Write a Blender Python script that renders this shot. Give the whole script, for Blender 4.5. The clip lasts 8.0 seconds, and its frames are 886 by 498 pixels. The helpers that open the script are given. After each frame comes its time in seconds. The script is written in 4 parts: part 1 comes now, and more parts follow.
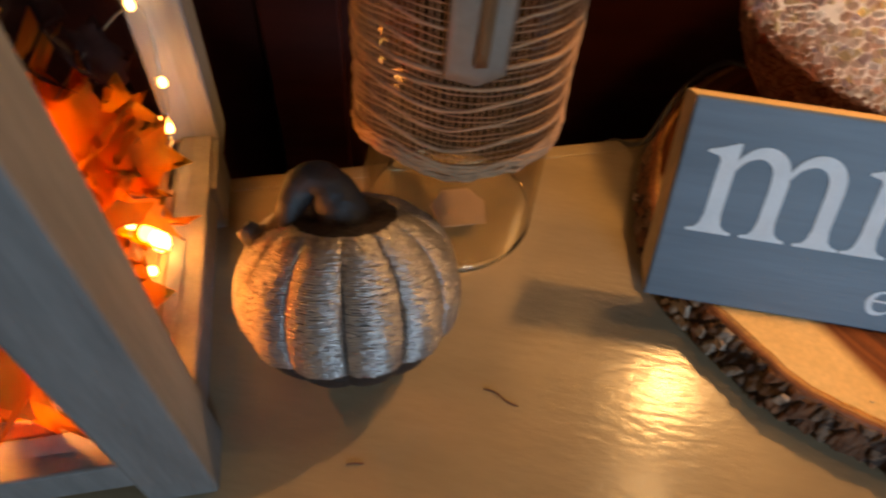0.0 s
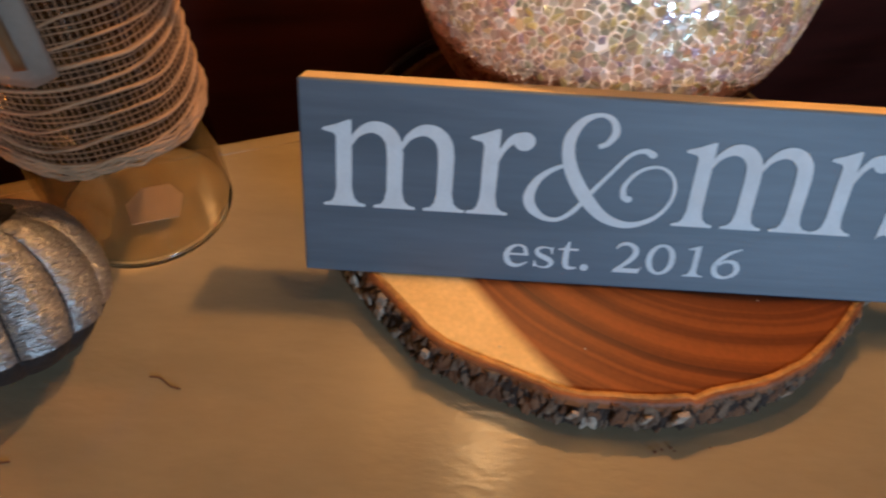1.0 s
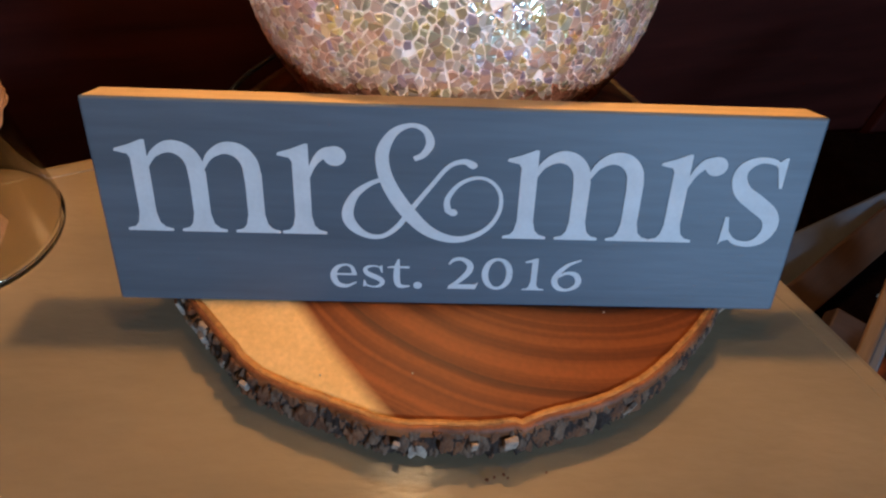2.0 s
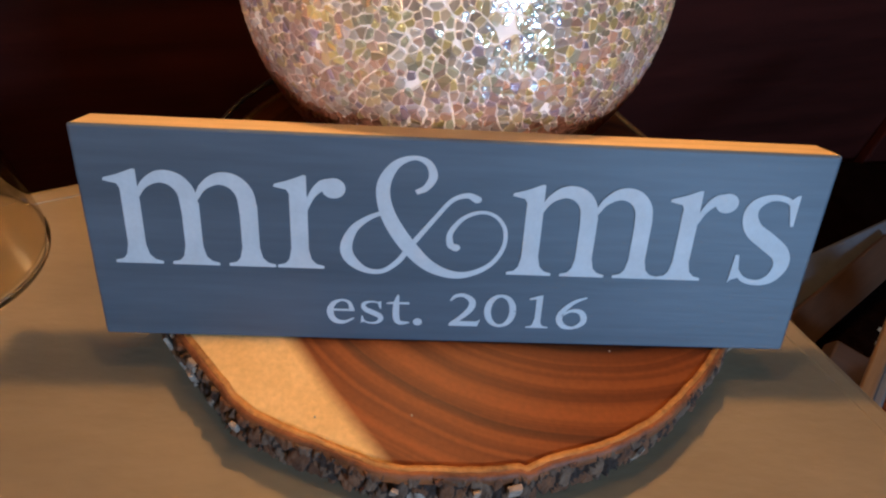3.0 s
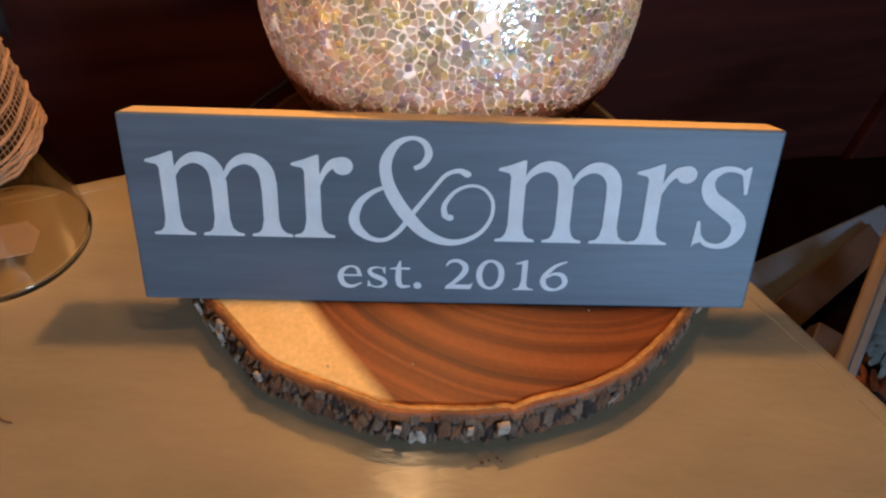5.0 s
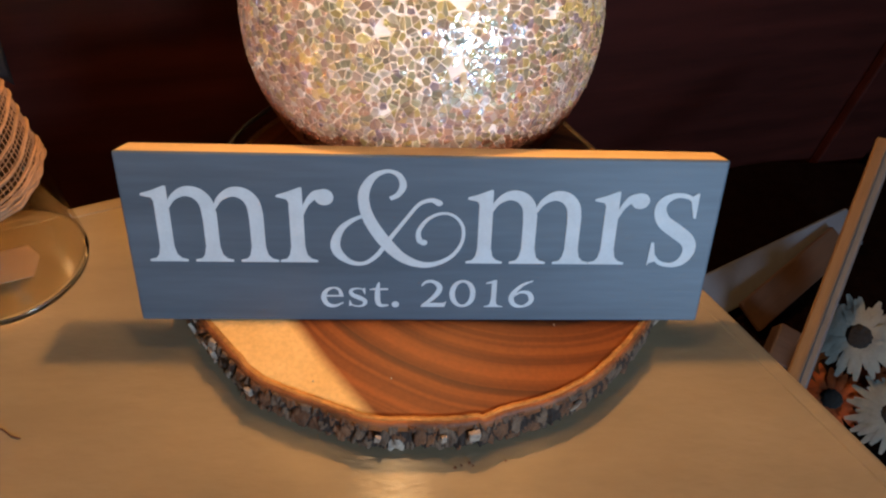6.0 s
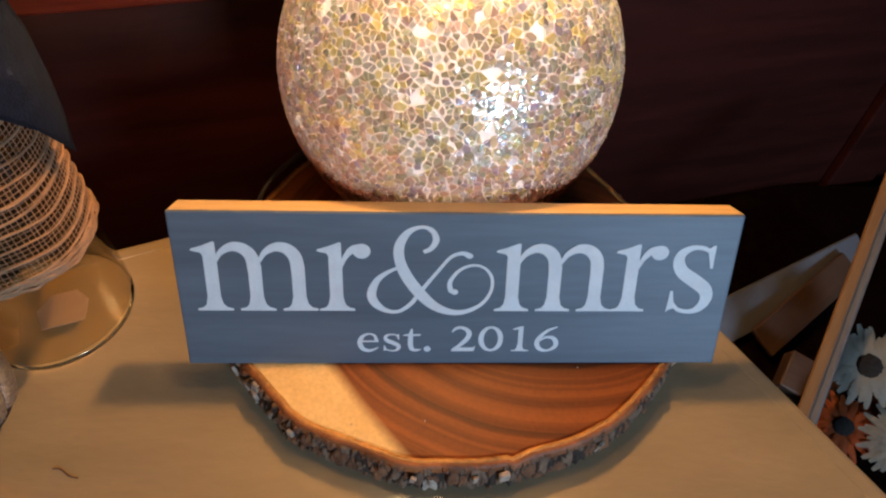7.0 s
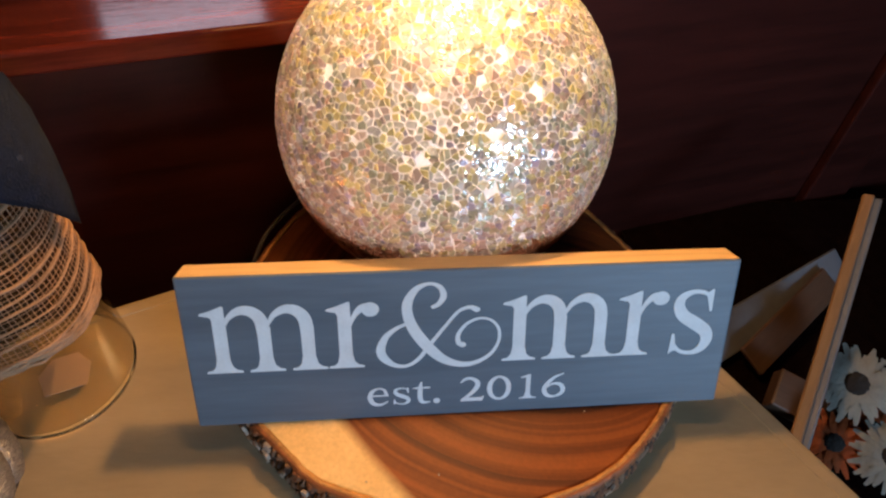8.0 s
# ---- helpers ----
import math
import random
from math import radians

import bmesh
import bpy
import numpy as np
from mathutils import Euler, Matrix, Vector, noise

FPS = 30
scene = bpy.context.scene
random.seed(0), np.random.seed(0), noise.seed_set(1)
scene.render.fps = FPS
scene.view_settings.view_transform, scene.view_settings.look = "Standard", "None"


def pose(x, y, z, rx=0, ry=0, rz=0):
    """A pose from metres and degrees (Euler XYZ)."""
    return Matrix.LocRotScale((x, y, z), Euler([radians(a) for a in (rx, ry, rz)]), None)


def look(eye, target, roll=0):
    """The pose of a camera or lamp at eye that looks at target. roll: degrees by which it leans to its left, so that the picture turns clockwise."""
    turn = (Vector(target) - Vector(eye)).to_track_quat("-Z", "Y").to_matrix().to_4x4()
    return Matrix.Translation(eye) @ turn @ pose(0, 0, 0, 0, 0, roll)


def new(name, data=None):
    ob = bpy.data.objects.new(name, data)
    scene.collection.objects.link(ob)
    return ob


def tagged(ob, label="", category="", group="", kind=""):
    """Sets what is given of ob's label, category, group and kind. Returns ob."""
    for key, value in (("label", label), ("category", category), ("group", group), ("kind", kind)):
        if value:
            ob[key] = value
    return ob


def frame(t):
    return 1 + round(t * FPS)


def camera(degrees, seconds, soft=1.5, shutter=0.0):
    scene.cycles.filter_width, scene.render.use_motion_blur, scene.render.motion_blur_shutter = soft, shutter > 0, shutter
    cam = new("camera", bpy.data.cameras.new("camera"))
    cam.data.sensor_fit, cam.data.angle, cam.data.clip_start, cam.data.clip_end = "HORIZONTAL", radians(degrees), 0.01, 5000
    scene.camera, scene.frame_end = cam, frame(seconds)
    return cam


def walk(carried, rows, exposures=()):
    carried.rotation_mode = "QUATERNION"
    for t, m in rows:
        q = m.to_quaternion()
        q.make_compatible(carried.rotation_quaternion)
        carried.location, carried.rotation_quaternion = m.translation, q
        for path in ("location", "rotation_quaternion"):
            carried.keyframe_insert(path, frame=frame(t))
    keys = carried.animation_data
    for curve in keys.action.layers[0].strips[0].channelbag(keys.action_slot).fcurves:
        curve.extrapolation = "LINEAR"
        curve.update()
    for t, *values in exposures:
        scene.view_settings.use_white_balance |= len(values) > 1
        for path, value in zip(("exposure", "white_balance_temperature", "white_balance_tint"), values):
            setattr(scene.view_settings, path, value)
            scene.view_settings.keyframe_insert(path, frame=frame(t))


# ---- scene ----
cam = camera(71.0, 8.0, soft=2.2, shutter=0.3)
PATH = [
    (0, (-0.2310, -0.1849, 0.2551), (-0.3449, 1.0725, -1.2960), 5.28),
    (0.5, (-0.1585, -0.1827, 0.2612), (-0.1748, 1.0761, -1.2929), 5.33),
    (1, (-0.0901, -0.1833, 0.2705), (-0.0607, 1.0631, -1.2933), 4.53),
    (1.5, (-0.0310, -0.1758, 0.2734), (0.0335, 1.0755, -1.2855), 3.70),
    (1.7, (-0.0155, -0.1701, 0.2694), (0.0536, 1.0612, -1.3051), 3.67),
    (3, (-0.0211, -0.1513, 0.2631), (0.0854, 1.1348, -1.2648), 5.56),
    (3.5, (-0.0196, -0.1499, 0.2442), (0.0723, 1.1433, -1.2787), 4.62),
    (4, (-0.0142, -0.1585, 0.2424), (0.0828, 1.1521, -1.2653), 4.48),
    (4.5, (-0.0146, -0.1816, 0.2568), (0.0663, 1.1592, -1.2251), 3.86),
    (4.7, (-0.0171, -0.1870, 0.2649), (0.0539, 1.1481, -1.2225), 3.59),
    (6, (-0.0091, -0.1977, 0.3067), (0.0976, 1.1111, -1.2018), 4.00),
    (6.5, (-0.0138, -0.1945, 0.3135), (0.0945, 1.0971, -1.2096), 4.12),
    (7, (-0.0229, -0.1913, 0.3371), (0.0609, 1.1283, -1.1634), 3.09),
    (7.5, (-0.0232, -0.1814, 0.3471), (0.0845, 1.1261, -1.1624), 2.25),
    (8, (-0.0383, -0.1755, 0.3568), (0.1169, 1.1636, -1.1205), 3.12),
]
# the clip's camera cools and dims its picture while the sign fills it
EXPOSURES = [(0, -0.08, 7200, 10), (1, -0.10, 6500, 10), (1.5, -0.10, 6100, 10), (3, -0.06, 5850, 10), (3.5, -0.06, 5800, 10), (4.5, 0.02, 6000, 10), (6, 0.14, 6600, 10), (8, 0.14, 6500, 10)]
walk(cam, [(t, look(eye, target, roll)) for t, eye, target, roll in PATH], EXPOSURES)

# ---- world and large lights ----
world = bpy.data.worlds.new("dim_room")
scene.world = world
world.use_nodes = True
world.node_tree.nodes["Background"].inputs[0].default_value = (0.55, 0.7, 1.0, 1)
world.node_tree.nodes["Background"].inputs[1].default_value = 0.02
scene.view_settings.exposure = 0.0


def lamp(name, kind, at, energy, color, size=0.03, target=None):
    data = bpy.data.lights.new(name, kind)
    data.energy, data.color = energy, color
    ob = new(name, data)
    if kind == "AREA":
        data.shape, data.size, data.size_y = "RECTANGLE", size[0], size[1]
        ob.matrix_world = look(at, target)
    else:
        data.shadow_soft_size = size
        ob.location = at
    return ob


WARM = (1.0, 0.50, 0.15)
COOL = (0.44, 0.69, 1.0)
lamp("lamp_bulb_light", "POINT", (0.008, 0.190, 0.392), 4.8, WARM, 0.009)
# unseen second bulb, added to put a glare on the table
lamp("added_glare_light", "POINT", (-0.022, 0.060, 0.395), 0.36, WARM, 0.008)
lamp("window_daylight", "AREA", (0.88, -1.56, 0.47), 26.0, COOL, (0.42, 0.40), (0, 0, 0.1))
lamp("far_room_lamp", "AREA", (-1.0, -1.60, 0.56), 2.2, (1.0, 0.78, 0.45), (0.16, 0.2), (0, 0, 0.1))
lamp("window_above_ledge", "AREA", (-0.29, 0.585, 0.312), 0.13, (0.86, 0.82, 1.0), (0.19, 0.08), (-0.18, 0.26, 0.13))
lamp("lamp_night_light", "POINT", (-0.002, 0.164, 0.176), 1.2, (1.0, 0.82, 0.57), 0.018)

# ---- materials ----


def material(name, color, rough=0.5, metal=0.0, **extra):
    """A principled material; colours vary by noise at two scales, with a fine bump."""
    m = bpy.data.materials.new(name)
    m.use_nodes = True
    nt = m.node_tree
    b = nt.nodes["Principled BSDF"]
    b.inputs["Roughness"].default_value = rough
    b.inputs["Metallic"].default_value = metal
    b.inputs["Base Color"].default_value = (*color, 1)
    vary, scale, bump, bscale = (extra.get(k, d) for k, d in (("vary", 0.15), ("scale", 60), ("bump", 0.1), ("bscale", 400)))
    stretch = extra.get("stretch", (1, 1, 1))
    co = nt.nodes.new("ShaderNodeTexCoord")
    mp = nt.nodes.new("ShaderNodeMapping")
    mp.inputs["Scale"].default_value = stretch
    nt.links.new(co.outputs["Object"], mp.inputs["Vector"])
    n1 = nt.nodes.new("ShaderNodeTexNoise")
    n1.inputs["Scale"].default_value = scale
    n1.inputs["Detail"].default_value = 6
    nt.links.new(mp.outputs[0], n1.inputs["Vector"])
    n2 = nt.nodes.new("ShaderNodeTexNoise")
    n2.inputs["Scale"].default_value = scale * 7
    n2.inputs["Detail"].default_value = 4
    nt.links.new(mp.outputs[0], n2.inputs["Vector"])
    add = nt.nodes.new("ShaderNodeMath")
    add.operation = "MULTIPLY_ADD"
    add.inputs[1].default_value = 0.4
    nt.links.new(n2.outputs[0], add.inputs[0])
    nt.links.new(n1.outputs[0], add.inputs[2])
    ramp = nt.nodes.new("ShaderNodeValToRGB")
    other = extra.get("other", tuple(c * (1 - vary) for c in color))
    ramp.color_ramp.elements[0].position, ramp.color_ramp.elements[1].position = extra.get("span", (0.5, 0.9))
    ramp.color_ramp.elements[0].color = (*other, 1)
    ramp.color_ramp.elements[1].color = (*color, 1)
    nt.links.new(add.outputs[0], ramp.inputs[0])
    nt.links.new(ramp.outputs[0], b.inputs["Base Color"])
    n3 = nt.nodes.new("ShaderNodeTexNoise")
    n3.inputs["Scale"].default_value = bscale
    n3.inputs["Detail"].default_value = 3
    nt.links.new(mp.outputs[0], n3.inputs["Vector"])
    bp = nt.nodes.new("ShaderNodeBump")
    bp.inputs["Strength"].default_value = bump
    bp.inputs["Distance"].default_value = extra.get("depth", 0.001)
    nt.links.new(n3.outputs[0], bp.inputs["Height"])
    nt.links.new(bp.outputs[0], b.inputs["Normal"])
    return m


def socket(m, name, value):
    m.node_tree.nodes["Principled BSDF"].inputs[name].default_value = value
    return m


table_paint = material("table_paint", (0.335, 0.25, 0.150), 0.20, vary=0.16, scale=14, bump=0.42, bscale=130, stretch=(0.8, 2.2, 1), depth=0.0005)
sign_paint = material("slate_paint", (0.122, 0.15, 0.188), 0.50, vary=0.34, scale=14, bump=0.25, bscale=160, stretch=(0.25, 3, 3), depth=0.0005)
raw_pine = material("raw_pine", (0.62, 0.42, 0.21), 0.6, vary=0.3, scale=40, bump=0.2, bscale=300, stretch=(0.2, 3, 3))
letter_paint = material("letter_paint", (0.72, 0.74, 0.76), 0.58, vary=0.14, scale=70, bump=0.3, bscale=500, depth=0.0003)
socket(sign_paint, "Specular IOR Level", 0.45)
socket(letter_paint, "Specular IOR Level", 0.4)
dark_wood = material("mahogany", (0.040, 0.0075, 0.0052), 0.33, vary=0.55, scale=9, bump=0.15, bscale=60, stretch=(0.4, 4, 4), depth=0.0006)
red_wood = material("mahogany_ledge", (0.115, 0.018, 0.010), 0.14, vary=0.6, scale=11, bump=0.25, bscale=55, stretch=(0.5, 6, 6), depth=0.0008)
lantern_paint = material("whitewashed_wood", (0.19, 0.18, 0.17), 0.55, vary=0.35, scale=30, bump=0.4, bscale=120, stretch=(3, 3, 0.4), depth=0.0008)
lantern_floor_wood = material("lantern_floor_wood", (0.42, 0.22, 0.12), 0.5, vary=0.35, scale=22, bump=0.3, bscale=150, stretch=(0.4, 3, 3))
stem_paint = material("black_brown_stem", (0.016, 0.011, 0.010), 0.62, vary=0.5, scale=80, bump=0.8, bscale=260, depth=0.0012)
silver_thread = material("silver_thread", (0.47, 0.44, 0.42), 0.32, 0.80, vary=0.45, scale=300, bump=0.4, bscale=900, stretch=(1, 1, 3), depth=0.0006, span=(0.45, 0.85))
gauze_thread = material("gauze_thread", (0.38, 0.205, 0.105), 0.8, vary=0.4, scale=120, bump=0.5, bscale=900, depth=0.0004)
denim = material("navy_felt", (0.008, 0.016, 0.042), 0.9, vary=0.5, scale=160, bump=0.9, bscale=900, depth=0.0008)
ribbon_cloth = material("cream_ribbon", (0.42, 0.33, 0.26), 0.7, vary=0.2, scale=60, bump=0.4, bscale=700, depth=0.0004)
tan_cloth = material("tan_ribbon", (0.30, 0.14, 0.055), 0.7, vary=0.2, scale=60, bump=0.4, bscale=700, depth=0.0004)
sticker_paper = material("sticker_paper", (0.66, 0.50, 0.41), 0.7, vary=0.12, scale=80, bump=0.2, bscale=500, depth=0.0002)
cable_rubber = material("grey_cable", (0.055, 0.05, 0.05), 0.4, vary=0.2, scale=60, bump=0.1)
fibre_mat = material("red_brown_fibre", (0.16, 0.045, 0.02), 0.7, vary=0.4, scale=300)
brass = material("brushed_metal", (0.42, 0.36, 0.28), 0.3, 0.9, vary=0.2, scale=60)
shade_cloth = material("linen_shade", (0.7, 0.62, 0.5), 0.9, vary=0.1, scale=120, bump=0.4, bscale=700)
petal_white = material("white_petal", (0.38, 0.35, 0.29), 0.7, vary=0.25, scale=60, bump=0.4, bscale=300)
petal_orange = material("orange_petal", (0.50, 0.10, 0.015), 0.7, vary=0.5, scale=50, bump=0.4, bscale=300)
seed_brown = material("seed_brown", (0.015, 0.010, 0.007), 0.9, vary=0.5, scale=300, bump=1.0, bscale=900, depth=0.002)
leaf_orange = material("orange_leaf", (0.88, 0.30, 0.022), 0.6, vary=0.5, scale=35, bump=0.5, bscale=200, other=(0.90, 0.46, 0.05))
leaf_dark = material("dark_leaf", (0.06, 0.018, 0.012), 0.6, vary=0.5, scale=50, bump=0.6, bscale=200)
tan_wood = material("tan_wood", (0.085, 0.042, 0.022), 0.55, vary=0.35, scale=18, bump=0.3, bscale=90, stretch=(3, 3, 0.4))
grey_paint = material("grey_board_paint", (0.12, 0.124, 0.14), 0.6, vary=0.25, scale=14, bump=0.3, bscale=90)
post_wood = material("post_wood", (0.20, 0.11, 0.055), 0.55, vary=0.35, scale=18, bump=0.3, bscale=90, stretch=(3, 3, 0.4))
carpet = material("dark_carpet", (0.014, 0.006, 0.004), 1.0, vary=0.4, scale=60, bump=0.8, bscale=300, depth=0.003)
socket(carpet, "Specular IOR Level", 0.0)
wall_plaster = material("dark_wall", (0.10, 0.06, 0.05), 0.8, vary=0.3, scale=4, bump=0.3, bscale=60)


def glass_material(name, color=(1, 1, 1), rough=0.0, ior=1.45):
    m = bpy.data.materials.new(name)
    m.use_nodes = True
    b = m.node_tree.nodes["Principled BSDF"]
    b.inputs["Base Color"].default_value = (*color, 1)
    b.inputs["Roughness"].default_value = rough
    b.inputs["IOR"].default_value = ior
    b.inputs["Transmission Weight"].default_value = 1.0
    return m


def glow(name, color, strength):
    m = bpy.data.materials.new(name)
    m.use_nodes = True
    b = m.node_tree.nodes["Principled BSDF"]
    b.inputs["Base Color"].default_value = (*color, 1)
    b.inputs["Emission Color"].default_value = (*color, 1)
    b.inputs["Emission Strength"].default_value = strength
    return m


jar_glass = glass_material("jar_glass", (0.93, 0.93, 0.84))


def thin_glass(name, tint):
    """A single thin sheet of glass: clear, with gloss that grows at grazing angles."""
    m = bpy.data.materials.new(name)
    m.use_nodes = True
    nt = m.node_tree
    clear, gloss, mx, fr = (nt.nodes.new(k) for k in ("ShaderNodeBsdfTransparent", "ShaderNodeBsdfGlossy", "ShaderNodeMixShader", "ShaderNodeLayerWeight"))
    clear.inputs["Color"].default_value = (*tint, 1)
    gloss.inputs["Roughness"].default_value = 0.03
    fr.inputs["Blend"].default_value = 0.12
    nt.links.new(fr.outputs["Facing"], mx.inputs[0])
    nt.links.new(clear.outputs[0], mx.inputs[1])
    nt.links.new(gloss.outputs[0], mx.inputs[2])
    nt.links.new(mx.outputs[0], nt.nodes["Material Output"].inputs["Surface"])
    return m


wall_glass = thin_glass("jar_wall_glass", (0.75, 0.68, 0.57))
pane_glass = glass_material("pane_glass", (0.98, 0.98, 0.98), 0.02, 1.1)
fairy_glow = glow("fairy_light_glow", (1.0, 0.52, 0.13), 45.0)
bulb_glow = glow("bulb_glow", (1.0, 0.75, 0.45), 25.0)


def leaf_translucent(m, amount=0.45):
    nt = m.node_tree
    b, out = nt.nodes["Principled BSDF"], nt.nodes["Material Output"]
    tr = nt.nodes.new("ShaderNodeBsdfTranslucent")
    src = b.inputs["Base Color"].links[0].from_socket
    nt.links.new(src, tr.inputs["Color"])
    mx = nt.nodes.new("ShaderNodeMixShader")
    mx.inputs[0].default_value = amount
    nt.links.new(b.outputs[0], mx.inputs[1])
    nt.links.new(tr.outputs[0], mx.inputs[2])
    nt.links.new(mx.outputs[0], out.inputs["Surface"])
    return m


leaf_translucent(leaf_orange, 0.75)


def slice_wood():
    """Live-edge cross-cut: pale sapwood on one flank, brown heartwood with darker curved rings."""
    m = bpy.data.materials.new("slice_wood")
    m.use_nodes = True
    nt = m.node_tree
    b = nt.nodes["Principled BSDF"]
    N, L = nt.nodes.new, nt.links.new
    co = N("ShaderNodeTexCoord")
    wob = N("ShaderNodeTexNoise")
    wob.inputs["Scale"].default_value = 7
    wob.inputs["Detail"].default_value = 3
    L(co.outputs["Object"], wob.inputs["Vector"])
    shift = N("ShaderNodeVectorMath")
    shift.operation = "MULTIPLY_ADD"
    shift.inputs[1].default_value = (0.010, 0.010, 0)
    L(wob.outputs["Color"], shift.inputs[0])
    L(co.outputs["Object"], shift.inputs[2])
    # rings round a pith that lies beyond the far side of the disc
    dist = N("ShaderNodeVectorMath")
    dist.operation = "DISTANCE"
    flat = N("ShaderNodeVectorMath")
    flat.operation = "MULTIPLY"
    flat.inputs[1].default_value = (0.92, 1.05, 0)
    L(shift.outputs[0], flat.inputs[0])
    L(flat.outputs[0], dist.inputs[0])
    dist.inputs[1].default_value = (0.062, 0.026, 0)
    ring = N("ShaderNodeMath")
    ring.operation = "MULTIPLY"
    ring.inputs[1].default_value = 62.0
    L(dist.outputs["Value"], ring.inputs[0])
    rn = N("ShaderNodeTexNoise")
    rn.noise_dimensions = "1D"
    rn.inputs["Scale"].default_value = 1.0
    rn.inputs["Detail"].default_value = 5
    rn.inputs["Roughness"].default_value = 0.6
    L(ring.outputs[0], rn.inputs["W"])
    rings = N("ShaderNodeValToRGB")
    e = rings.color_ramp.elements
    e[0].position, e[0].color = 0.34, (0.058, 0.0135, 0.004, 1)
    e[1].position, e[1].color = 0.62, (0.215, 0.056, 0.011, 1)
    mid = rings.color_ramp.elements.new(0.47)
    mid.color = (0.135, 0.032, 0.006, 1)
    L(rn.outputs[0], rings.inputs[0])
    # sapwood boundary: a slanting line
    sep = N("ShaderNodeSeparateXYZ")
    L(shift.outputs[0], sep.inputs[0])
    slant = N("ShaderNodeMath")
    slant.operation = "MULTIPLY_ADD"
    slant.inputs[1].default_value = 0.80
    L(sep.outputs["Y"], slant.inputs[0])
    L(sep.outputs["X"], slant.inputs[2])
    sap = N("ShaderNodeMapRange")
    sap.inputs["From Min"].default_value = -0.1195
    sap.inputs["From Max"].default_value = -0.1100
    L(slant.outputs[0], sap.inputs["Value"])
    grain = N("ShaderNodeTexNoise")
    grain.inputs["Scale"].default_value = 60
    grain.inputs["Detail"].default_value = 6
    L(co.outputs["Object"], grain.inputs["Vector"])
    pale = N("ShaderNodeValToRGB")
    pale.color_ramp.elements[0].color = (0.70, 0.44, 0.17, 1)
    pale.color_ramp.elements[1].color = (0.88, 0.61, 0.29, 1)
    L(grain.outputs[0], pale.inputs[0])
    mix = N("ShaderNodeMix")
    mix.data_type = "RGBA"
    L(sap.outputs[0], mix.inputs["Factor"])
    L(pale.outputs[0], mix.inputs["A"])
    # rings darken towards the pith, painting in shade by the sign's foot too
    core, pith_shade = N("ShaderNodeMapRange"), N("ShaderNodeVectorMath")
    core.inputs["From Min"].default_value, core.inputs["From Max"].default_value = 0.07, 0.135
    core.inputs["To Min"].default_value, core.inputs["To Max"].default_value = 0.55, 1.25
    L(dist.outputs["Value"], core.inputs["Value"])
    pith_shade.operation = "SCALE"
    L(rings.outputs[0], pith_shade.inputs[0])
    L(core.outputs[0], pith_shade.inputs["Scale"])
    L(pith_shade.outputs[0], mix.inputs["B"])
    # fine pores
    fine = N("ShaderNodeTexNoise")
    fine.inputs["Scale"].default_value = 420
    fine.inputs["Detail"].default_value = 3
    L(co.outputs["Object"], fine.inputs["Vector"])
    pores = N("ShaderNodeMapRange")
    pores.inputs["From Min"].default_value, pores.inputs["From Max"].default_value = 0.3, 0.7
    pores.inputs["To Min"].default_value, pores.inputs["To Max"].default_value = 0.90, 1.06
    L(fine.outputs[0], pores.inputs["Value"])
    tint = N("ShaderNodeVectorMath")
    tint.operation = "SCALE"
    L(mix.outputs["Result"], tint.inputs[0])
    L(pores.outputs[0], tint.inputs["Scale"])
    L(tint.outputs[0], b.inputs["Base Color"])
    b.inputs["Roughness"].default_value = 0.5
    b.inputs["Specular IOR Level"].default_value = 0.22
    bp = N("ShaderNodeBump")
    bp.inputs["Strength"].default_value, bp.inputs["Distance"].default_value = 0.25, 0.0005
    L(fine.outputs[0], bp.inputs["Height"])
    L(bp.outputs[0], b.inputs["Normal"])
    return m


disc_wood = slice_wood()
rim_wood = material("orange_rim_wood", (0.64, 0.29, 0.075), 0.5, vary=0.7, scale=60, bump=0.3, bscale=300)
bast_wood = material("rust_bast", (0.34, 0.105, 0.028), 0.6, vary=0.6, scale=70, bump=0.6, bscale=320, depth=0.0012)
bark_mat = material("bark", (0.23, 0.088, 0.034), 0.85, vary=0.7, scale=120, bump=1.0, bscale=300, depth=0.0018, stretch=(1, 1, 0.5), other=(0.07, 0.026, 0.012), span=(0.45, 0.88))
bark_grey = material("grey_bark", (0.22, 0.125, 0.072), 0.85, vary=0.7, scale=140, bump=1.0, bscale=300, depth=0.0018, stretch=(1, 1, 0.5), other=(0.07, 0.034, 0.020), span=(0.45, 0.88))
bark_pale = material("pale_bark", (0.46, 0.34, 0.25), 0.85, vary=0.6, scale=160, bump=0.9, bscale=340, depth=0.0012, other=(0.14, 0.10, 0.08), span=(0.4, 0.8))
bark_crack = material("bark_crack", (0.055, 0.028, 0.017), 0.9, vary=0.5, scale=160, bump=0.8, bscale=300)


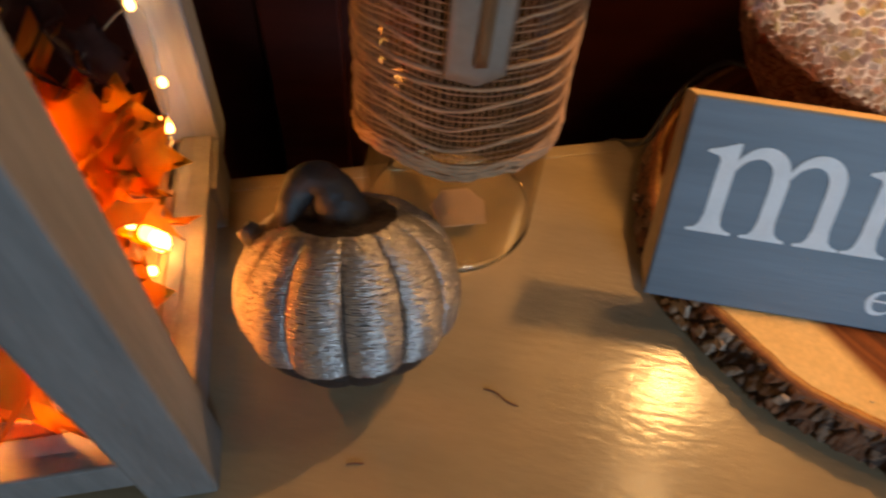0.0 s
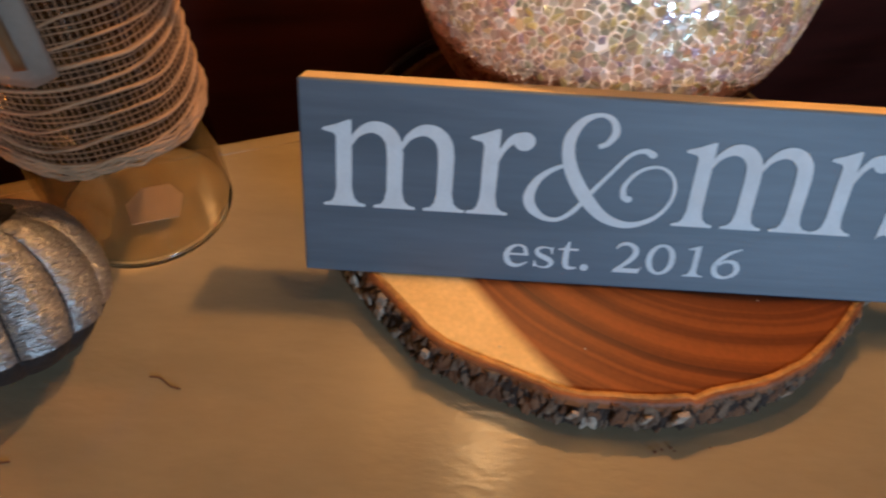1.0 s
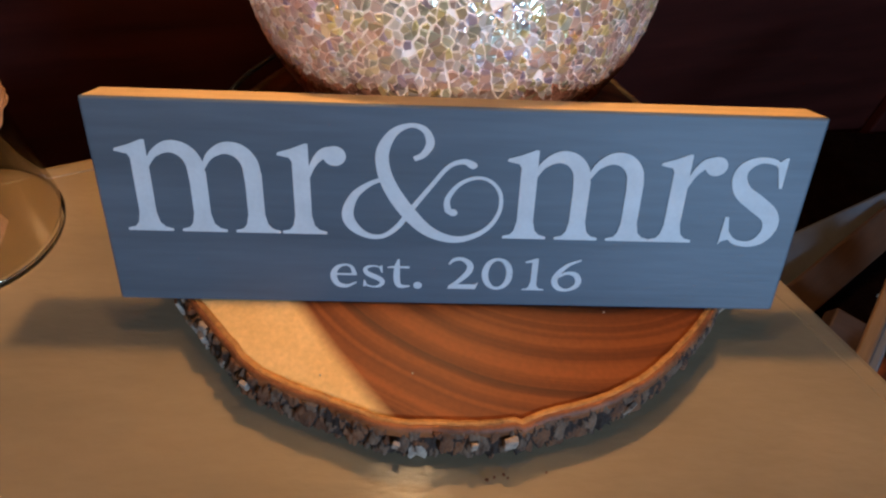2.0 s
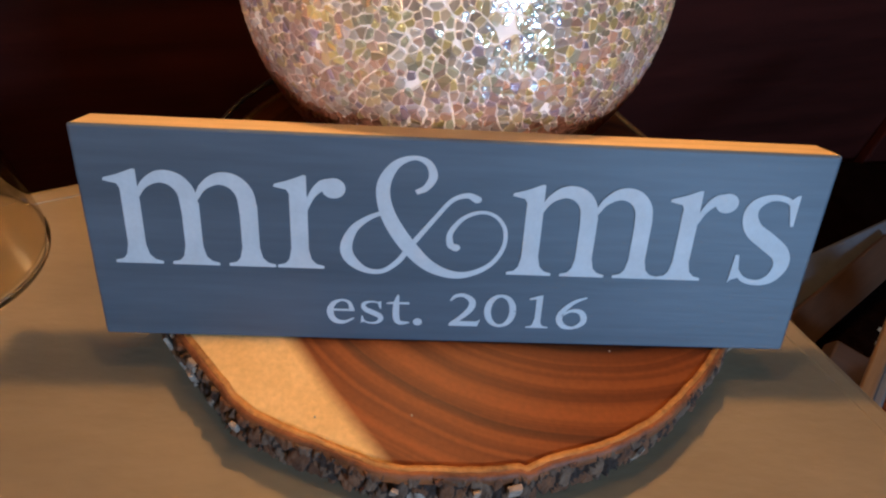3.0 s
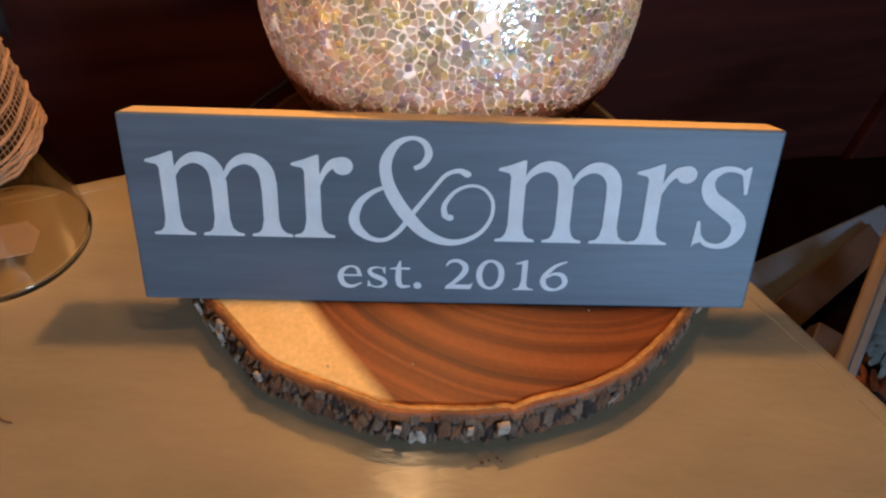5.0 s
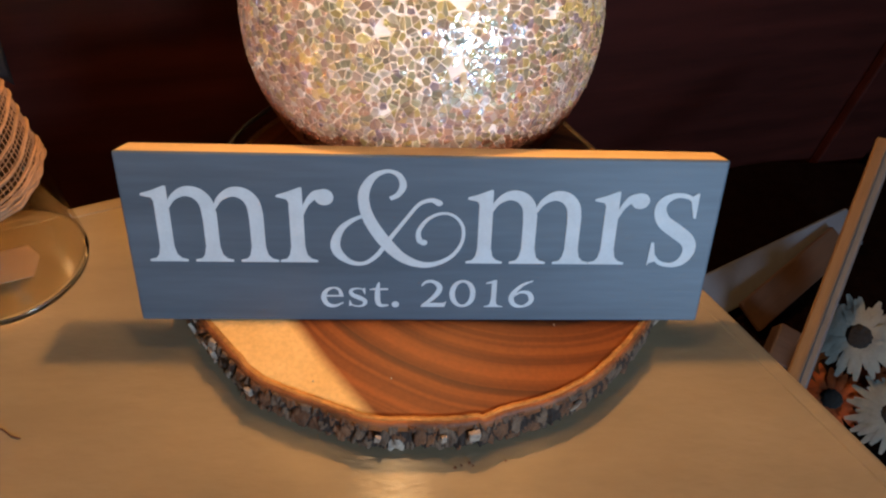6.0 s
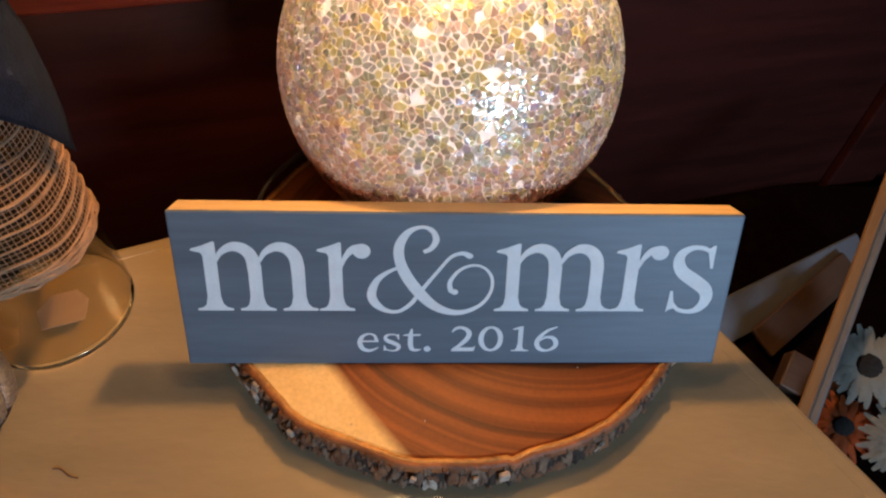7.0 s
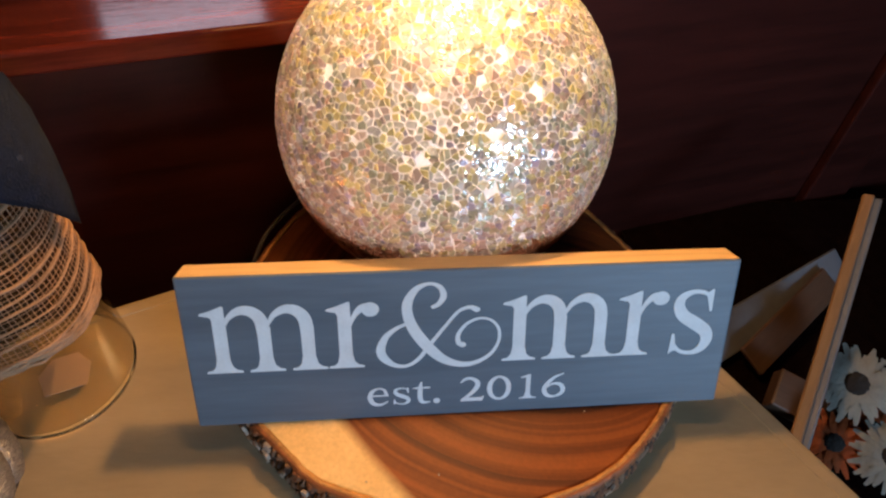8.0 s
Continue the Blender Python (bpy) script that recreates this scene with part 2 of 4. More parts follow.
def mosaic_material(name, tones, clear_low, clear_high):
    """Iridescent mirror chips: colour, tone and clearness differ from chip to chip."""
    m = bpy.data.materials.new(name)
    m.use_nodes = True
    nt = m.node_tree
    N, L = nt.nodes.new, nt.links.new
    b = nt.nodes["Principled BSDF"]
    geo, info = N("ShaderNodeNewGeometry"), N("ShaderNodeObjectInfo")
    mixr = N("ShaderNodeMath")
    mixr.operation = "ADD"
    L(geo.outputs["Random Per Island"], mixr.inputs[0])
    L(info.outputs["Random"], mixr.inputs[1])
    frac = N("ShaderNodeMath")
    frac.operation = "FRACT"
    L(mixr.outputs[0], frac.inputs[0])
    ramp = N("ShaderNodeValToRGB")
    ramp.color_ramp.interpolation = "CONSTANT"
    el = ramp.color_ramp.elements
    el[0].color = (*tones[0][1], 1)
    el[1].position, el[1].color = tones[1][0], (*tones[1][1], 1)
    for p, c in tones[2:]:
        el.new(p).color = (*c, 1)
    L(frac.outputs[0], ramp.inputs[0])
    L(ramp.outputs[0], b.inputs["Base Color"])
    b.inputs["Metallic"].default_value = 0.95
    b.inputs["Roughness"].default_value = 0.18
    co, glint, bp = N("ShaderNodeTexCoord"), N("ShaderNodeTexNoise"), N("ShaderNodeBump")
    glint.inputs["Scale"].default_value = 420
    glint.inputs["Detail"].default_value = 1
    L(co.outputs["Object"], glint.inputs["Vector"])
    bp.inputs["Strength"].default_value, bp.inputs["Distance"].default_value = 0.3, 0.0016
    L(glint.outputs[0], bp.inputs["Height"])
    L(bp.outputs[0], b.inputs["Normal"])
    tr = N("ShaderNodeBsdfTranslucent")
    L(ramp.outputs[0], tr.inputs["Color"])
    mx = N("ShaderNodeMixShader")
    # clearness varies from chip to chip, its spread standing in for sparkle
    other, pick, clear = N("ShaderNodeMath"), N("ShaderNodeMath"), N("ShaderNodeMapRange")
    other.operation, other.inputs[1].default_value = "MULTIPLY", 7.31
    pick.operation = "FRACT"
    L(frac.outputs[0], other.inputs[0])
    L(other.outputs[0], pick.inputs[0])
    clear.inputs["To Min"].default_value, clear.inputs["To Max"].default_value = clear_low, clear_high
    L(pick.outputs[0], clear.inputs["Value"])
    L(clear.outputs[0], mx.inputs[0])
    L(b.outputs[0], mx.inputs[1])
    L(tr.outputs[0], mx.inputs[2])
    L(mx.outputs[0], nt.nodes["Material Output"].inputs["Surface"])
    return m


chip_mat = mosaic_material("mirror_chip", ((0.0, (0.92, 0.87, 0.70)), (0.18, (0.84, 0.78, 0.72)), (0.34, (0.92, 0.92, 0.92)), (0.50, (0.95, 0.89, 0.58)), (0.66, (0.80, 0.83, 0.72)), (0.78, (0.90, 0.78, 0.74)), (0.90, (0.66, 0.68, 0.60)), (0.96, (0.84, 0.78, 0.90))), 0.40, 0.76)
rose_chip = mosaic_material("rose_mirror_chip", ((0.0, (0.92, 0.82, 0.78)), (0.2, (0.88, 0.72, 0.66)), (0.38, (0.93, 0.92, 0.94)), (0.56, (0.93, 0.84, 0.64)), (0.70, (0.78, 0.66, 0.66)), (0.82, (0.93, 0.74, 0.66)), (0.93, (0.76, 0.68, 0.82))), 0.44, 0.76)
grout = material("frosted_grout", (0.80, 0.75, 0.78), 0.5, vary=0.12, scale=60, bump=0.3, bscale=500, depth=0.0004)
leaf_translucent(grout, 0.23)
copper_dark = material("copper_dark", (0.42, 0.15, 0.075), 0.5, 0.0, vary=0.6, scale=140, bump=0.6, bscale=420, depth=0.001)
leaf_translucent(copper_dark, 0.65)
copper_rim = material("copper_rim", (0.80, 0.46, 0.34), 0.4, 0.2, vary=0.6, scale=140, bump=0.6, bscale=420, depth=0.001)

leaf_translucent(copper_rim, 0.6)

# ---- mesh helpers ----


def part(name, bm, mat, parent=None, label="", smooth=False):
    me = bpy.data.meshes.new(name)
    bmesh.ops.recalc_face_normals(bm, faces=bm.faces[:])
    bm.to_mesh(me)
    bm.free()
    for m in (mat if isinstance(mat, (list, tuple)) else [mat]):
        me.materials.append(m)
    if smooth:
        for p in me.polygons:
            p.use_smooth = True
    ob = new(name, me)
    if parent:
        ob.parent = parent
    if label:
        ob["label"] = label
    return ob


def thing(name, m, label, category, group="", kind=""):
    ob = new(name)
    ob.empty_display_size = 0.02
    ob.matrix_world = m
    return tagged(ob, label, category, group, kind)


def box(lo, hi, bevel=0.0, seg=2):
    bm = bmesh.new()
    bmesh.ops.create_cube(bm, size=1)
    for v in bm.verts:
        v.co = Vector([(lo[i] + hi[i]) / 2 + v.co[i] * (hi[i] - lo[i]) for i in range(3)])
    if bevel:
        bmesh.ops.bevel(bm, geom=bm.edges[:], offset=bevel, segments=seg, affect="EDGES", profile=0.5)
    return bm


def prism(poly, z0, z1, bevel=0.0, seg=2):
    bm = bmesh.new()
    lo = [bm.verts.new((x, y, z0)) for x, y in poly]
    hi = [bm.verts.new((x, y, z1)) for x, y in poly]
    n = len(poly)
    bm.faces.new(lo[::-1])
    bm.faces.new(hi)
    for i in range(n):
        bm.faces.new((lo[i], lo[(i + 1) % n], hi[(i + 1) % n], hi[i]))
    if bevel:
        bmesh.ops.bevel(bm, geom=[e for e in bm.edges if abs(e.verts[0].co.z - z1) < 1e-6 and abs(e.verts[1].co.z - z1) < 1e-6], offset=bevel, segments=seg, affect="EDGES", profile=0.5)
    return bm


def lathe(profile, n=64, close=False, wave=None, bm=None):
    """Turns (radius, z) points round z. wave(angle, i) scales the radius."""
    bm = bm or bmesh.new()
    rings = []
    for i, (r, z) in enumerate(profile):
        ring = []
        for k in range(n):
            a = 2 * math.pi * k / n
            s = wave(a, i) if wave else 1
            ring.append(bm.verts.new((r * s * math.cos(a), r * s * math.sin(a), z)))
        rings.append(ring)
    pairs = list(zip(rings, rings[1:])) + ([(rings[-1], rings[0])] if close else [])
    for a, b in pairs:
        for k in range(n):
            bm.faces.new((a[k], a[(k + 1) % n], b[(k + 1) % n], b[k]))
    if not close:
        for ring in (rings[0], rings[-1]):
            if profile[rings.index(ring)][0] > 1e-5:
                bm.faces.new(ring)
    return bm


def spline(pts, per=8):
    """Catmull-Rom through points of any size."""
    P = [np.array(p, float) for p in pts]
    P = [2 * P[0] - P[1]] + P + [2 * P[-1] - P[-2]]
    out = []
    for i in range(1, len(P) - 2):
        for k in range(per):
            t = k / per
            a, b, c, d = P[i - 1], P[i], P[i + 1], P[i + 2]
            out.append(0.5 * (2 * b + (c - a) * t + (2 * a - 5 * b + 4 * c - d) * t * t + (3 * b - a - 3 * c + d) * t ** 3))
    out.append(P[-2])
    return out


def tube(pts, radius, sides=8, closed=False, bm=None):
    """A tube along points; radius: a number or one for each point."""
    bm = bm or bmesh.new()
    P = [Vector(p) for p in pts]
    n = len(P)
    rs = [radius] * n if isinstance(radius, (int, float)) else radius
    rings, up = [], None
    for i, p in enumerate(P):
        d = (P[(i + 1) % n] - P[i - 1]) if closed else (P[min(i + 1, n - 1)] - P[max(i - 1, 0)])
        d.normalize()
        if up is None:
            up = d.orthogonal().normalized()
        up = (up - d * up.dot(d)).normalized()
        side = d.cross(up)
        rings.append([bm.verts.new(p + (up * math.cos(2 * math.pi * k / sides) + side * math.sin(2 * math.pi * k / sides)) * rs[i]) for k in range(sides)])
    for a, b in list(zip(rings, rings[1:])) + ([(rings[-1], rings[0])] if closed else []):
        for k in range(sides):
            bm.faces.new((a[k], a[(k + 1) % sides], b[(k + 1) % sides], b[k]))
    if not closed:
        bm.faces.new(rings[0][::-1])
        bm.faces.new(rings[-1])
    return bm


# ---- the setting ----
FLOOR = -0.74
tagged(part("floor", box((-3, -3, FLOOR - 0.1), (3, 3, FLOOR)), carpet), "dark carpeted floor of the dim room", "floor", kind="structure")
tagged(part("ceiling", box((-3, -3, 1.7), (3, 3, 1.8)), wall_plaster), "plain dark ceiling above the table", "ceiling", kind="structure")
for name, lo, hi in (("wall_south", (-3, -1.85, FLOOR), (3, -1.75, 1.7)), ("wall_west", (-3.1, -3, FLOOR), (-3, 3, 1.7)), ("wall_east", (3, -3, FLOOR), (3.1, 3, 1.7)), ("wall_far", (-3, 3, FLOOR), (3, 3.1, 1.7))):
    tagged(part(name, box(lo, hi), wall_plaster), "plain dark wall closing the room", "wall", kind="structure")



def window(name, at, target, w, h, label):
    """A frame whose opening holds an area lamp."""
    root = thing(name, look(at, target), label, "window", kind="structure")
    t = 0.03
    for lo, hi in (((-w / 2 - t, -h / 2 - t, 0.004), (-w / 2, h / 2 + t, 0.03)), ((w / 2, -h / 2 - t, 0.004), (w / 2 + t, h / 2 + t, 0.03)), ((-w / 2, -h / 2 - t, 0.004), (w / 2, -h / 2, 0.03)), ((-w / 2, h / 2, 0.004), (w / 2, h / 2 + t, 0.03))):
        part("window_frame", box(lo, hi, 0.002, 1), dark_wood, root)
    return root


window("window_1", (0.88, -1.56, 0.47), (0, 0, 0.1), 0.42, 0.40, "small bright window behind the camera")
# added frame: the warm source here is a room lamp, no window
window("far_lamp_frame", (-1.0, -1.60, 0.56), (0, 0, 0.1), 0.16, 0.20, "added unseen frame round the far room lamp")
window("window_3", (-0.29, 0.585, 0.312), (-0.18, 0.26, 0.13), 0.19, 0.08, "small window above the mahogany ledge")

# dark panelled wood behind the table, turned 13 degrees
WALL = pose(0, 0, 0, 0, 0, 13)


def panelled_wall():
    root = thing("wall_north", WALL, "dark mahogany panelled wood behind the table", "wall panelling", kind="structure")
    part("backing", box((-1.6, 0.305, FLOOR), (0.06, 0.33, 0.1120)), dark_wood, root)
    part("backing", box((0.0601, 0.305, FLOOR), (2.2, 0.33, 1.7)), dark_wood, root)
    part("upper_backing", box((-1.6, 0.66, 0.1325), (0.06, 0.69, 1.7)), dark_wood, root)
    part("reveal", box((0.0602, 0.3301, 0.05), (0.085, 0.69, 1.7)), dark_wood, root)
    for x0, x1 in ((-0.36, -0.30), (0.10, 0.17), (0.62, 0.70)):
        part("stile", box((x0, 0.292, FLOOR), (x1, 0.305, 0.105), 0.003), dark_wood, root)
    part("rail", box((-1.6, 0.288, 0.05), (-0.36, 0.305, 0.105), 0.003), dark_wood, root)
    return root


panelled_wall()
ledge = part("ledge", box((-1.2, 0.274, 0.1125), (0.06, 0.69, 0.1315), 0.003, 3), red_wood)
ledge.matrix_world = WALL
tagged(ledge, "glossy red mahogany ledge above the panelling", "ledge", kind="structure")

# ---- painted table ----
CORNER = Vector((0.078, 0.2254))
BACK, SIDE = Vector((-0.933, -0.360)), Vector((0.474, -0.880))


def table():
    root = thing("painted_table", pose(0, 0, FLOOR), "cream painted wooden table with scuffed semi-gloss top", "table")
    p = [CORNER, CORNER + BACK * 1.0, CORNER + BACK * 1.0 + SIDE * 0.62, CORNER + SIDE * 0.62]
    top = part("tabletop", prism([tuple(v) for v in p][::-1], -0.022 - FLOOR, -FLOOR, 0.0045, 3), table_paint, root)
    for d, e, ln in ((BACK, SIDE, 0.98), (SIDE, BACK, 0.60)):
        k = CORNER + d * 0.012 + e * 0.005
        bead = [k, k + d * ln, k + d * ln + e * 0.008, k + e * 0.008]
        area = sum(bead[i].x * bead[(i + 1) % 4].y - bead[(i + 1) % 4].x * bead[i].y for i in range(4))
        part("edge_bead", prism([tuple(v) for v in (bead if area > 0 else bead[::-1])], -FLOOR - 0.001, -FLOOR + 0.0007, 0.0006, 2), table_paint, root)
    mid = sum(p, Vector((0, 0))) / 4
    q = [mid + (v - mid) * 0.93 for v in p]
    for i in range(4):
        a, b = q[i], q[(i + 1) % 4]
        n = Vector((-(b - a).y, (b - a).x)).normalized() * 0.009
        part("apron", prism([tuple(a + n), tuple(b + n), tuple(b - n), tuple(a - n)], -0.11 - FLOOR, -0.0225 - FLOOR), table_paint, root)
        c = mid + (p[i] - mid) * 0.9
        s = 0.022
        part("leg", prism([(c.x - s, c.y - s), (c.x + s, c.y - s), (c.x + s, c.y + s), (c.x - s, c.y + s)], 0, -0.0225 - FLOOR), table_paint, root)
    return root


table()

# ---- live-edge wood slice ----
SLICE_TOP = 0.0222
SLICE_MID = Vector((0.0, 0.06))


def slice_radius(a, k=0.0):
    """Distance from the slice's middle to its edge; a live edge with lobes and knots."""
    c, s = math.cos(a), math.sin(a)
    ry = 0.172 if s > 0 else 0.1245
    r = 1 / math.sqrt((c / 0.1455) ** 2 + (s / ry) ** 2)
    v = Vector((c * 2.2, s * 2.2, k))
    r += 0.0032 * noise.noise(v * 1.3) + 0.0007 * noise.noise(v * 3.1)
    r += 0.0016 * math.exp(-((a - math.radians(282)) / 0.05) ** 2) * (1 if a > math.radians(282) else -0.2)
    return r


def wood_slice():
    root = thing("wood_slice", pose(SLICE_MID.x, SLICE_MID.y, 0), "round live-edge wood slice with bark rim, lying on the table", "wood slice")
    n = 360
    bm = bmesh.new()
    ring = []
    for k in range(n):
        a = 2 * math.pi * k / n
        r = slice_radius(a) - 0.0046
        ring.append((bm.verts.new((r * math.cos(a), r * math.sin(a), 0.0)), bm.verts.new((r * math.cos(a), r * math.sin(a), SLICE_TOP - 0.0006)), bm.verts.new(((r - 0.002) * math.cos(a), (r - 0.002) * math.sin(a), SLICE_TOP))))
    for k in range(n):
        u, w = ring[k], ring[(k + 1) % n]
        for j in range(2):
            bm.faces.new((u[j], w[j], w[j + 1], u[j + 1]))
    bm.faces.new([q[2] for q in ring])
    bm.faces.new([q[0] for q in ring][::-1])
    part("disc", bm, disc_wood, root, "smooth sanded disc, pale sapwood and brown heartwood")
    # inner bark line, orange, and the rust-brown bast that slopes down to the bark
    for name, mat, label, cross in (("rim", rim_wood, "orange-brown inner bark line", ((-0.0048, -0.003), (-0.0048, 0.0002), (-0.0028, 0.0003), (-0.0020, -0.0002), (-0.003, -0.005))), ("bast", bast_wood, "rust-brown bast sloping to the bark", ((-0.0026, -0.004), (-0.0026, 0.0001), (-0.0010, -0.0003), (0.0002, -0.0014), (0.0010, -0.0050), (-0.002, -0.0075)))):
        bm = bmesh.new()
        rows = []
        for k in range(n):
            a = 2 * math.pi * k / n
            r = slice_radius(a)
            w = 0.0008 * noise.noise(Vector((a * 5, 3, 0))) + 0.0005 * noise.noise(Vector((a * 19, 5, 0)))
            w -= 0.0014 * math.exp(-((a - math.radians(215)) / 0.5) ** 2)
            z = SLICE_TOP + 0.0003 * noise.noise(Vector((a * 9, 0, 1))) + 0.0003 * noise.noise(Vector((a * 31, 0, 1)))
            rows.append([bm.verts.new(((r + q + w) * math.cos(a), (r + q + w) * math.sin(a), z + h)) for q, h in cross])
        for k in range(n):
            u, w = rows[k], rows[(k + 1) % n]
            for j in range(len(cross) - 1):
                bm.faces.new((u[j], w[j], w[j + 1], u[j + 1]))
        part(name, bm, mat, root, label, True)
    # rough bark band: plates with cracks between them
    bm = bmesh.new()
    rows, tones, nz, nb = [], [], 13, 1440
    for k in range(nb):
        a = 2 * math.pi * k / nb
        col, tone = [], []
        rim = slice_radius(a)
        for j in range(nz):
            h = j / (nz - 1)
            z = 0.0006 + h * (SLICE_TOP - 0.0018)
            wob = Vector((math.cos(a) * 30, math.sin(a) * 30, h * 1.5))
            p3 = Vector((math.cos(a) * 0.136 / 0.0078, math.sin(a) * 0.136 / 0.0078, z / 0.0145)) + Vector(noise.noise_vector(wob)) * 0.45
            near, cells = noise.voronoi(p3)
            own = noise.noise(cells[0] * 7.3 + Vector((0.5, 0.3, 0.2)))
            split = max(0.0, 1 - (near[1] - near[0]) / 0.20)
            r = rim + 0.0013 + 0.0017 * (1 - h) + 0.0015 * own - 0.0019 * split
            r += 0.0011 * noise.noise(wob * 1.7) + 0.0007 * noise.noise(wob * 5.3) - 0.0012 * max(0.0, h - 0.85) / 0.15
            col.append(bm.verts.new((r * math.cos(a), r * math.sin(a), z + 0.0006 * own)))
            pale = math.exp(-((a - math.radians(208)) / 0.22) ** 2) * 0.34 + math.exp(-((a - math.radians(335)) / 0.20) ** 2) * 0.16 + 0.03
            pick = (math.sin(cells[0].x * 12.99 + cells[0].y * 78.23 + cells[0].z * 37.7) * 437.5) % 1.0
            tone.append(3 if split > 0.35 else 2 if pick < pale else 1 if pick < 0.55 else 0)
        col.append(bm.verts.new(((rim - 0.004) * math.cos(a), (rim - 0.004) * math.sin(a), SLICE_TOP - 0.0030)))
        rows.append(col)
        tones.append(tone)
    for k in range(nb):
        u, w = rows[k], rows[(k + 1) % nb]
        for j in range(nz):
            bm.faces.new((u[j], w[j], w[j + 1], u[j + 1])).material_index = tones[k][min(j, nz - 1)]
    part("bark", bm, (bark_mat, bark_grey, bark_pale, bark_crack), root, "rough cracked grey-brown bark plates", True)
    rng = random.Random(5)
    for deg, w, h in ((281.0, 0.0030, 0.0120), (199, 0.0024, 0.009), (205, 0.0030, 0.008), (210, 0.0020, 0.007), (214, 0.0028, 0.006), (228, 0.0018, 0.008), (259, 0.0016, 0.011), (274, 0.0016, 0.010), (306, 0.0028, 0.006), (338, 0.0022, 0.008)):
        a = math.radians(deg)
        r = slice_radius(a) + 0.0026
        flake = box((-0.0010, -w, -h / 2), (0.0010, w, h / 2), 0.0004, 1)
        for v in flake.verts:
            v.co += Vector(noise.noise_vector(v.co * 300 + Vector((deg, 0, 0)))) * 0.0010
        ob = part("bark_flake", flake, bark_pale, root, "pale lichen-grey bark flake")
        ob.matrix_local = pose(r * math.cos(a), r * math.sin(a), 0.0118 + rng.uniform(-0.002, 0.002), rng.uniform(-14, 14), 8, deg)
    return root


wood_slice()

# ---- wooden sign with painted letters ----
SIGN_W, SIGN_H, SIGN_T, LEAN_BACK = 0.307, 0.0925, 0.019, 26.8
SIGN = pose(0, -0.0035, 0.0225, -LEAN_BACK)


def ribbon_shape(bm, pts, widths, z, per=7):
    """A brush stroke lying in the plane: points and widths in millimetres."""
    rows = spline([(*p, w) for p, w in zip(pts, widths)], per)
    left, right = [], []
    for i, r in enumerate(rows):
        a, b = rows[max(i - 1, 0)], rows[min(i + 1, len(rows) - 1)]
        d = (b - a)[:2]
        d = d / (np.linalg.norm(d) or 1)
        n = np.array((-d[1], d[0])) * r[2] / 2
        left.append(bm.verts.new(((r[0] + n[0]) / 994, z, (r[1] + n[1]) / 1000)))
        right.append(bm.verts.new(((r[0] - n[0]) / 994, z, (r[1] - n[1]) / 1000)))
    for i in range(len(rows) - 1):
        bm.faces.new((left[i], left[i + 1], right[i + 1], right[i]))


def flat_shape(bm, pts, z):
    bm.faces.new([bm.verts.new((x / 994, z, y / 1000)) for x, y in pts])


def blob(bm, x, y, rx, ry, z, turn=0.0):
    flat_shape(bm, [(x + rx * math.cos(a) * math.cos(turn) - ry * math.sin(a) * math.sin(turn), y + rx * math.cos(a) * math.sin(turn) + ry * math.sin(a) * math.cos(turn)) for a in (2 * math.pi * k / 20 for k in range(20))], z)


def foot(bm, x, z, half=9.4, stem=3.6, base=33.4, s=1.0):
    pts = [(-half, 0), (half + 0.4, 0), (half + 0.4, 1.3 * s), (stem + 3.2 * s, 2.1 * s), (stem + 1.1 * s, 4.2 * s), (stem, 9 * s), (-stem, 9 * s), (-stem - 1.0 * s, 4.2 * s), (-stem - 2.6 * s, 2.1 * s), (-half, 1.3 * s)]
    flat_shape(bm, [(x + a, base + b) for a, b in pts], z)


def flag(bm, x, z):
    flat_shape(bm, [(x - 9.7, 70.4), (x - 9.2, 71.6), (x - 4, 73.2), (x + 2.2, 75.8), (x + 3.4, 75.6), (x + 3.5, 64), (x - 3.4, 64), (x - 3.6, 67.5), (x - 4.6, 69.2), (x - 7, 69.7)], z)


def stem(bm, x, z, top=66.0):
    flat_shape(bm, [(x - 3.6, 38), (x + 3.6, 38), (x + 3.6, top), (x - 3.6, top)], z)


def letter_m(bm, x, z):
    for i in range(3):
        stem(bm, x + 23 * i, z - 0.00002 * i, 66 if i == 0 else 62)
        foot(bm, x + 23 * i, z - 0.00004 - 0.00002 * i)
    flag(bm, x, z - 0.00012)
    for i in range(2):
        ribbon_shape(bm, [(x + 23 * i + 2.6, 63.5), (x + 23 * i + 6, 69.3), (x + 23 * i + 12, 72.8), (x + 23 * i + 18, 71.6), (x + 23 * i + 22, 66.5), (x + 23 * i + 23, 58)], [1.6, 3.2, 5.2, 6.6, 7.2, 7.2], z - 0.00014 - 0.00002 * i)


def letter_r(bm, x, z):
    stem(bm, x, z)
    foot(bm, x, z - 0.00003)
    flag(bm, x, z - 0.00006)
    ribbon_shape(bm, [(x + 2.8, 60.5), (x + 5.5, 67), (x + 9.5, 71.5), (x + 14, 72.4)], [1.6, 2.8, 4.4, 5.2], z - 0.00009)
    blob(bm, x + 14.2, 70.6, 4.8, 4.5, z - 0.00012)


